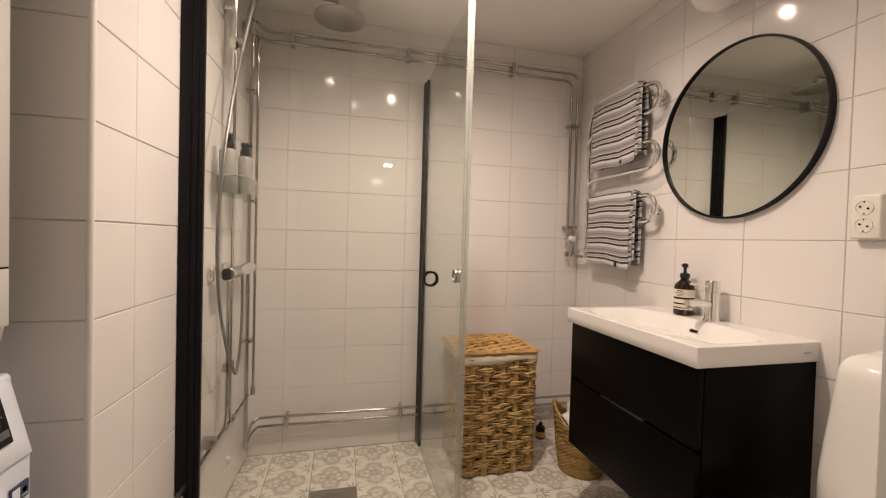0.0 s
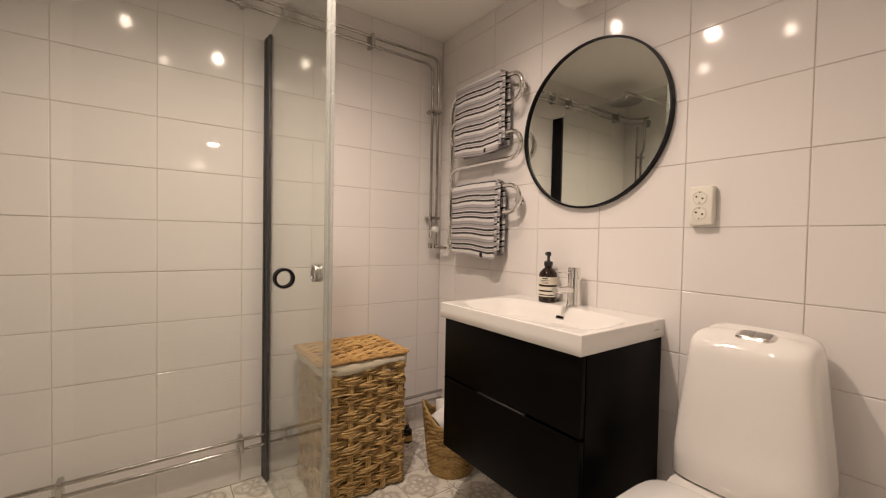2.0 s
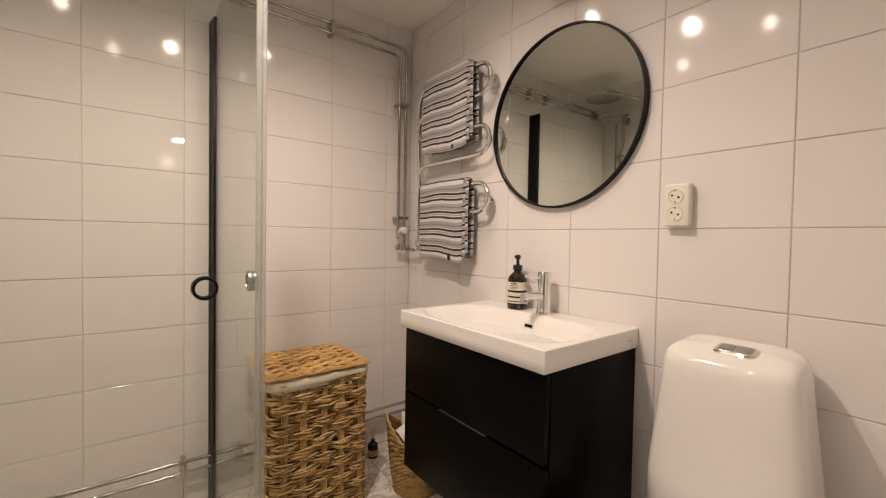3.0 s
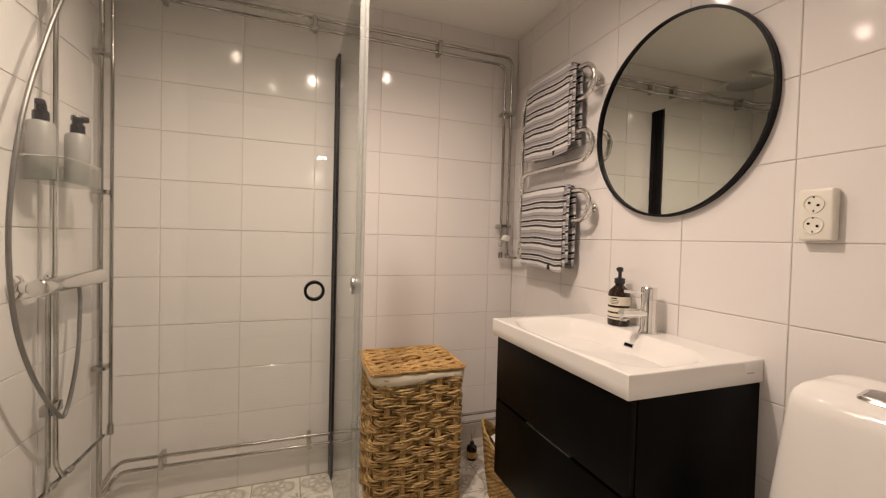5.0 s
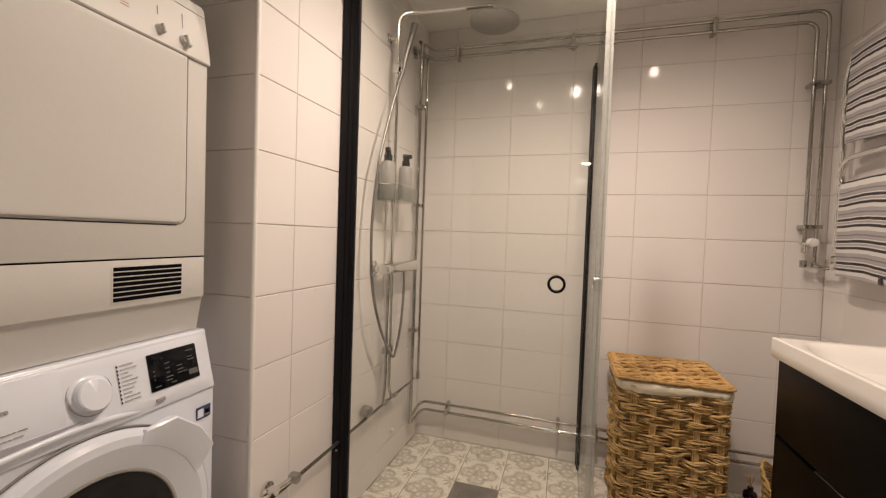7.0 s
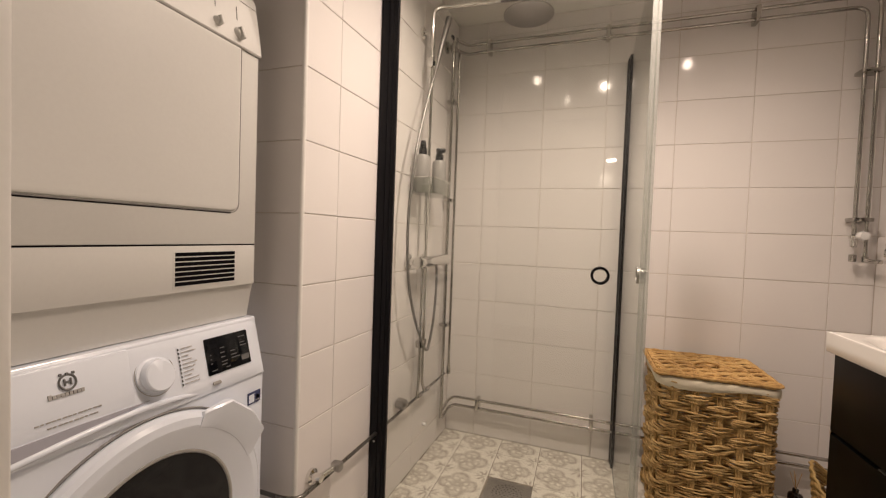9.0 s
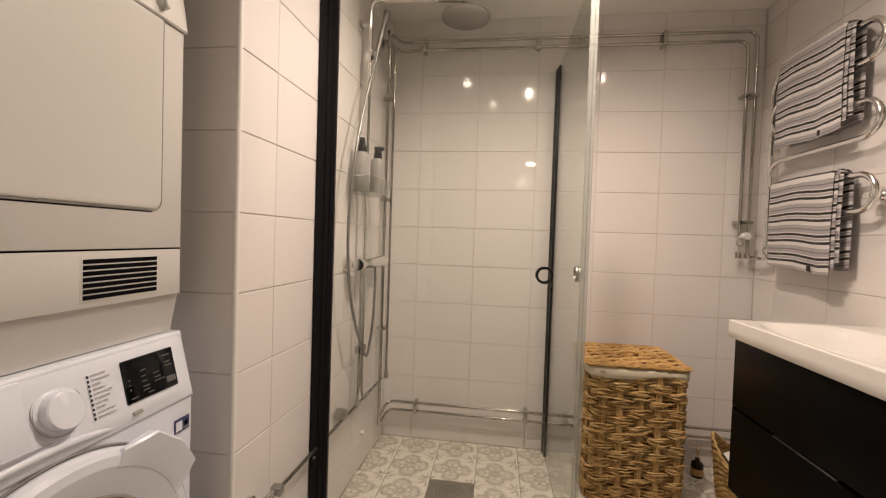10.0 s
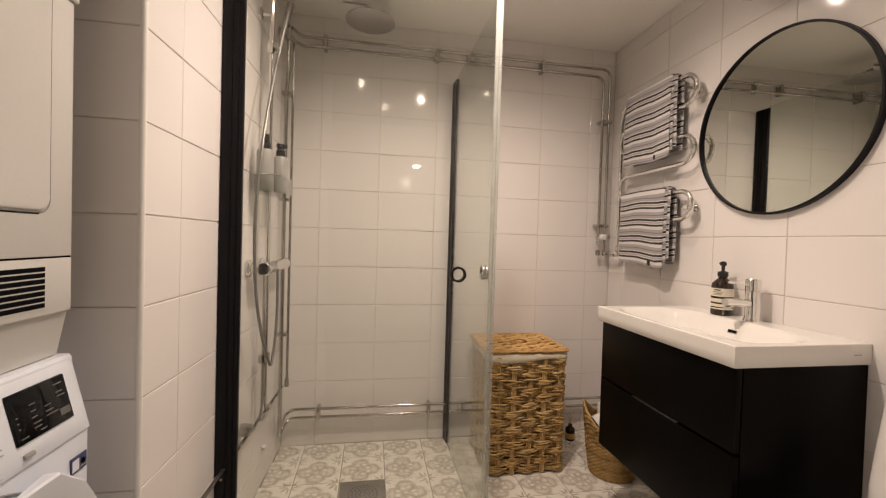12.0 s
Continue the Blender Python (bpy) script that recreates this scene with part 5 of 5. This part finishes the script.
part("hood_ridge", tube(bmesh.new(), curve_through([(-0.567, MY0 + 0.014, 0.704), (-0.566, 0.30, 0.712), (-0.565, 0.38, 0.720), (-0.565, 0.46, 0.7255), (-0.566, 0.53, 0.7245), (-0.571, 0.60, 0.715), (-0.580, 0.66, 0.702)], 8), 0.0058, 12), WASHER, wm, "curved white ridge over the door")
for fx in (-1.13, -0.65):
    for fy in (0.26, 0.76):
        part("foot", turned([(0, 0), (0.022, 0), (0.022, 0.008), (0.012, 0.013), (0, 0.013)], (fx, fy, 0.0), n=16), RUBBER_AND_GAP, wm)

td = thing("tumble_dryer", (-0.88, 0.51, 0.847), "older cream-white tumble dryer stacked on the washing machine", "tumble dryer")
bm = bmesh.new()
MYD = 0.803
prof = [(-0.622, 0.848), (-0.606, 0.930), (-0.602, 0.940), (-0.600, 1.036), (-0.600, 1.512), (-0.625, 1.630), (-1.17, 1.690), (-1.17, 0.848)]
loft(bm, [[Vector((x, y, z)) for x, z in prof] for y in (MY0, MYD - 0.002)])
part("body", bm, CREAM, td, sharp=20)
part("base_panel", boxed((-0.612, MY0 + 0.001, 0.934), (-0.5975, MYD - 0.003, 1.0345), 0.002), CREAM, td)
# strip coloured as the shade between the two panels
part("panel_gap", boxed((-0.612, MY0 + 0.002, 1.0346), (-0.5985, MYD - 0.004, 1.0374)), DEEP, td, "gap between panels, its shade drawn as a dark strip")
part("front_panel", boxed((-0.612, MY0 + 0.001, 1.0375), (-0.5975, MYD - 0.003, 1.512), 0.002), CREAM, td)
bm = bmesh.new()
rings = []
for x, g in ((-0.598, 0.0), (-0.5965, 0.0), (-0.5945, -0.0006), (-0.5935, -0.002), (-0.593, -0.005), (-0.593, -0.012)):
    ring = []
    y0, y1, z0, z1, r = MY0 + 0.008 - g, 0.742 + g, 1.118 - g, 1.5130 + g, 0.022
    for cy_, cz_, a0 in ((y1 - r, z1 - 0.003, 0), (y0 + r, z1 - 0.003, 90), (y0 + r, z0 + r, 180), (y1 - r, z0 + r, 270)):
        rr = 0.003 if a0 in (0, 90) else r
        cyy = (y1 - rr) if a0 == 0 else (y0 + rr) if a0 == 90 else cy_
        for i in range(7):
            a = radians(a0 + 15 * i)
            ring.append(Vector((x, cyy + rr * math.cos(a), cz_ + rr * math.sin(a))))
    rings.append(ring)
loft(bm, rings)
dd = part("door", bm, CREAM, td, "large flat cream door", sharp=50)
# thin grey tube stands for shade in the gap beside the door
bm = bmesh.new()
tube(bm, [Vector((-0.5975, p.y, p.z)) + Vector((0, 0.003 if p.y > 0.5 else -0.003, -0.003 if p.z < 1.3 else 0.001)) for p in rings[0]], 0.0016, 6, closed=True)
part("door_gap", bm, RUBBER_AND_GAP, td, "thin gap round the door, its shade drawn as a grey line")
# shadow line below the door, laid on as a near-black strip
part("door_shadow_gap", boxed((-0.5985, MY0 + 0.02, 1.1115), (-0.5965, 0.722, 1.1165), 0.0008), DEEP, td, "gap under the door, its shade drawn as a dark strip")
tc = bmesh.new()
prof2 = [(-0.625, 1.514), (-0.5935, 1.5145), (-0.5910, 1.518), (-0.5975, 1.560), (-0.612, 1.634), (-0.640, 1.634)]
loft(tc, [[Vector((x, y, z)) for x, z in prof2] for y in (MY0, MYD)])
cp = part("control_panel", tc, CREAM, td, "slanted cream control panel", sharp=25)
# grey filler strip, coloured as the seam's shade
part("panel_seam", boxed((-0.640, MY0 + 0.002, 1.6335), (-0.6145, MYD - 0.001, 1.637)), GREYMARK, cp)
bm = bmesh.new()
loft(bm, [[Vector((x, y, z)) for x, z in ((-0.640, 1.6365), (-0.6125, 1.6365), (-0.6165, 1.655), (-0.622, 1.664), (-0.640, 1.670), (-1.175, 1.706), (-1.175, 1.69))] for y in (MY0 - 0.001, MYD + 0.001)])
part("top", bm, CREAM, td, "cream top cover", sharp=40)


def on_panel(y, up, out=0.0):
    """A place on the slanted panel, up metres along the slope."""
    a, b = Vector((-0.5910, y, 1.518)), Vector((-0.612, y, 1.634))
    w = (b - a).normalized()
    nrm = Vector((w.z, 0, -w.x))
    return a + w * up + nrm * out


for ky, kr in ((0.674, 0.0095), (0.735, 0.013)):
    k0 = on_panel(ky, 0.028)
    nrm = (on_panel(ky, 0.028, 1.0) - k0)
    kb = part("knob", turned([(0, 0), (kr + 0.002, 0.0), (kr + 0.0015, 0.002), (kr, 0.004), (kr * 0.7, 0.010), (0, 0.013)], k0, nrm, 28), CREAM, cp, "cream rotary knob")
    bm = bmesh.new()
    q = nrm.to_track_quat("Z", "Y").to_matrix().to_4x4()
    box(bm, (-kr * 0.42, -kr * 1.15, 0.003), (kr * 0.42, kr * 0.95, 0.017), 0.0035, 3, Matrix.Translation(k0) @ q @ pose(0, 0, 0, 0, 0, 10))
    part("knob_grip", bm, CREAM, kb)
for ky, n_ in ((0.672, 5), (0.733, 8)):
    bm = bmesh.new()
    for k in range(n_):
        p = on_panel(ky + 0.0004 * k, 0.062 + 0.0045 * k, 0.0006)
        box(bm, p - Vector((0.0008, 0.0012, 0.0012)), p + Vector((0.0006, 0.0012, 0.0012)))
    part("scale_dots", bm, DARK, cp, "dark scale dots")
for ky in (0.560, 0.600):
    bm = bmesh.new()
    for k in (0, 1):
        p = on_panel(ky, 0.040 + 0.006 * k, 0.0005)
        box(bm, p - Vector((0.0008, 0.009, 0.0017)), p + Vector((0.0006, 0.009, 0.0017)))
    part("red_marks", bm, RED, cp, "two thin red lines")
p = on_panel(0.593, 0.086, 0.0005)
part("indicator_window", boxed(p - Vector((0.003, 0.02, 0.011)), p + Vector((0.001, 0.02, 0.011)), 0.001), DARK, cp, "dark indicator window")
gr = part("grille", boxed((-0.5990, 0.578, 0.943), (-0.5971, 0.740, 1.025), 0.0006), CREAM, td, "ventilation grille")
# slots are not cut: dark strips on the grille give their shade
for k in range(7):
    zc = 0.9525 + 0.0106 * k
    part("slot", boxed((-0.5975, 0.583, zc - 0.0040), (-0.5966, 0.736, zc + 0.0040)), DEEP, gr, "vent slot, its shade drawn as a dark strip")

# ---- tiles ----
TILE_MESH = {}


def tile_mesh(w, h, t, material, bev=0.0016, off=(0.0, 0.0)):
    """A flat tile with eased front edges, face towards -y of its own frame; shared by all of one size."""
    key = (round(w, 4), round(h, 4), t, material.name, round(off[0], 4), round(off[1], 4))
    if key not in TILE_MESH:
        a, b = w / 2, h / 2
        vs = []
        for grow, y in ((0.0, t), (0.0, bev * 0.7), (-bev, 0.0)):
            vs += [(sx_ * (a + grow) + off[0], y, sz_ * (b + grow) + off[1]) for sx_, sz_ in ((-1, -1), (1, -1), (1, 1), (-1, 1))]
        fs = [(8, 9, 10, 11)]
        for lo_, hi_ in ((0, 4), (4, 8)):
            fs += [(lo_ + k, lo_ + (k + 1) % 4, hi_ + (k + 1) % 4, hi_ + k) for k in range(4)]
        me = bpy.data.meshes.new("tile")
        me.from_pydata(vs, [], fs)
        me.materials.append(material)
        TILE_MESH[key] = me
    return TILE_MESH[key]


def tile_wall(parent, origin, way, us, zs_, material=TILE, joint=GAP):
    """Lays tiles between the grid lines us (along way) and zs_ on a wall's face."""
    way = Vector(way).normalized()
    rot = Matrix(((way.x, -way.y, 0, 0), (way.y, way.x, 0, 0), (0, 0, 1, 0), (0, 0, 0, 1)))
    rnd_ = random.Random(len(us) * 7 + len(zs_))
    for u0, u1 in zip(us, us[1:]):
        for z0, z1 in zip(zs_, zs_[1:]):
            if u1 - u0 < 0.006 or z1 - z0 < 0.006:
                continue
            ob = new("tile", tile_mesh(u1 - u0 - joint, z1 - z0 - GAP, TILE_T, material))
            ob.parent = parent
            at = Vector(origin) + way * ((u0 + u1) / 2) + Vector((0, 0, (z0 + z1) / 2))
            ob.matrix_basis = Matrix.Translation(at) @ rot @ pose(0, rnd_.uniform(-0.0002, 0.0003), 0, rnd_.uniform(-0.12, 0.12), 0, rnd_.uniform(-0.12, 0.12))


tile_wall(wall_back, (0, BACK, 0), (1, 0, 0), [-0.474, -0.31, -0.01, 0.29, 0.59, 0.89, 1.19, RIGHT], ROWS_Z)
# the right wall is laid from the back corner towards the door
rus = [0.0] + [BACK - y for y in (1.953, 1.653, 1.353, 1.056, 0.758, 0.461)] + [BACK - SOUTH]
tile_wall(wall_right, (RIGHT, BACK, 0), (0, -1, 0), rus, ROWS_Z)
tile_wall(wall_left, LEFT0, LEFT_WAY, [0.006, 0.16, 0.46, 0.76, 1.06, LEFT_LEN], LEFT_ROWS, joint=0.0012)
tile_wall(wall_left, (-1.118, LEFT0.y, 0), (1, 0, 0), [0.0, 0.30, 0.594], LEFT_ROWS)
structure("corner_trim", turned([(0, 0), (0.0075, 0.0), (0.0075, CEIL - 0.002), (0, CEIL - 0.002)], (LEFT0.x - 0.0065, LEFT0.y + 0.0065, 0.001), n=24), TRIM_PAINT, "white rounded tile edge trim on the wall corner", "trim")

for fx in range(-5, 8):
    for fy in range(-8, 3):
        x0, x1, y0, y1 = 0.05 + 0.2 * fx, 0.25 + 0.2 * fx, 1.74 + 0.2 * fy, 1.94 + 0.2 * fy
        cx, cy = (x0 + x1) / 2, (y0 + y1) / 2
        if fx == -1 and fy == -1:
            continue
        a0, a1, b0, b1 = max(x0, -1.28), min(x1, RIGHT), max(y0, SOUTH), min(y1, BACK)
        if b0 > 0.88 and a0 < -0.50:
            a0 = on_left((b0 + b1) / 2, 0.0, 0).x
        if a1 - a0 < 0.01 or b1 - b0 < 0.01:
            continue
        me = tile_mesh(a1 - a0 - 0.0034, b1 - b0 - 0.0034, 0.006, FLOOR_TILE, 0.0008, ((a0 + a1) / 2 - cx, (b0 + b1) / 2 - cy))
        key = me.name + "_floor"
        if key not in TILE_MESH:
            flat = bpy.data.meshes.new("floor_tile")
            flat.from_pydata([(v.co.x, v.co.z, -v.co.y) for v in me.vertices], [], [tuple(p.vertices) for p in me.polygons])
            flat.materials.append(FLOOR_TILE)
            TILE_MESH[key] = flat
        ob = new("floor_tile", TILE_MESH[key])
        ob.parent = floor
        ob.location = (cx, cy, 0.0)
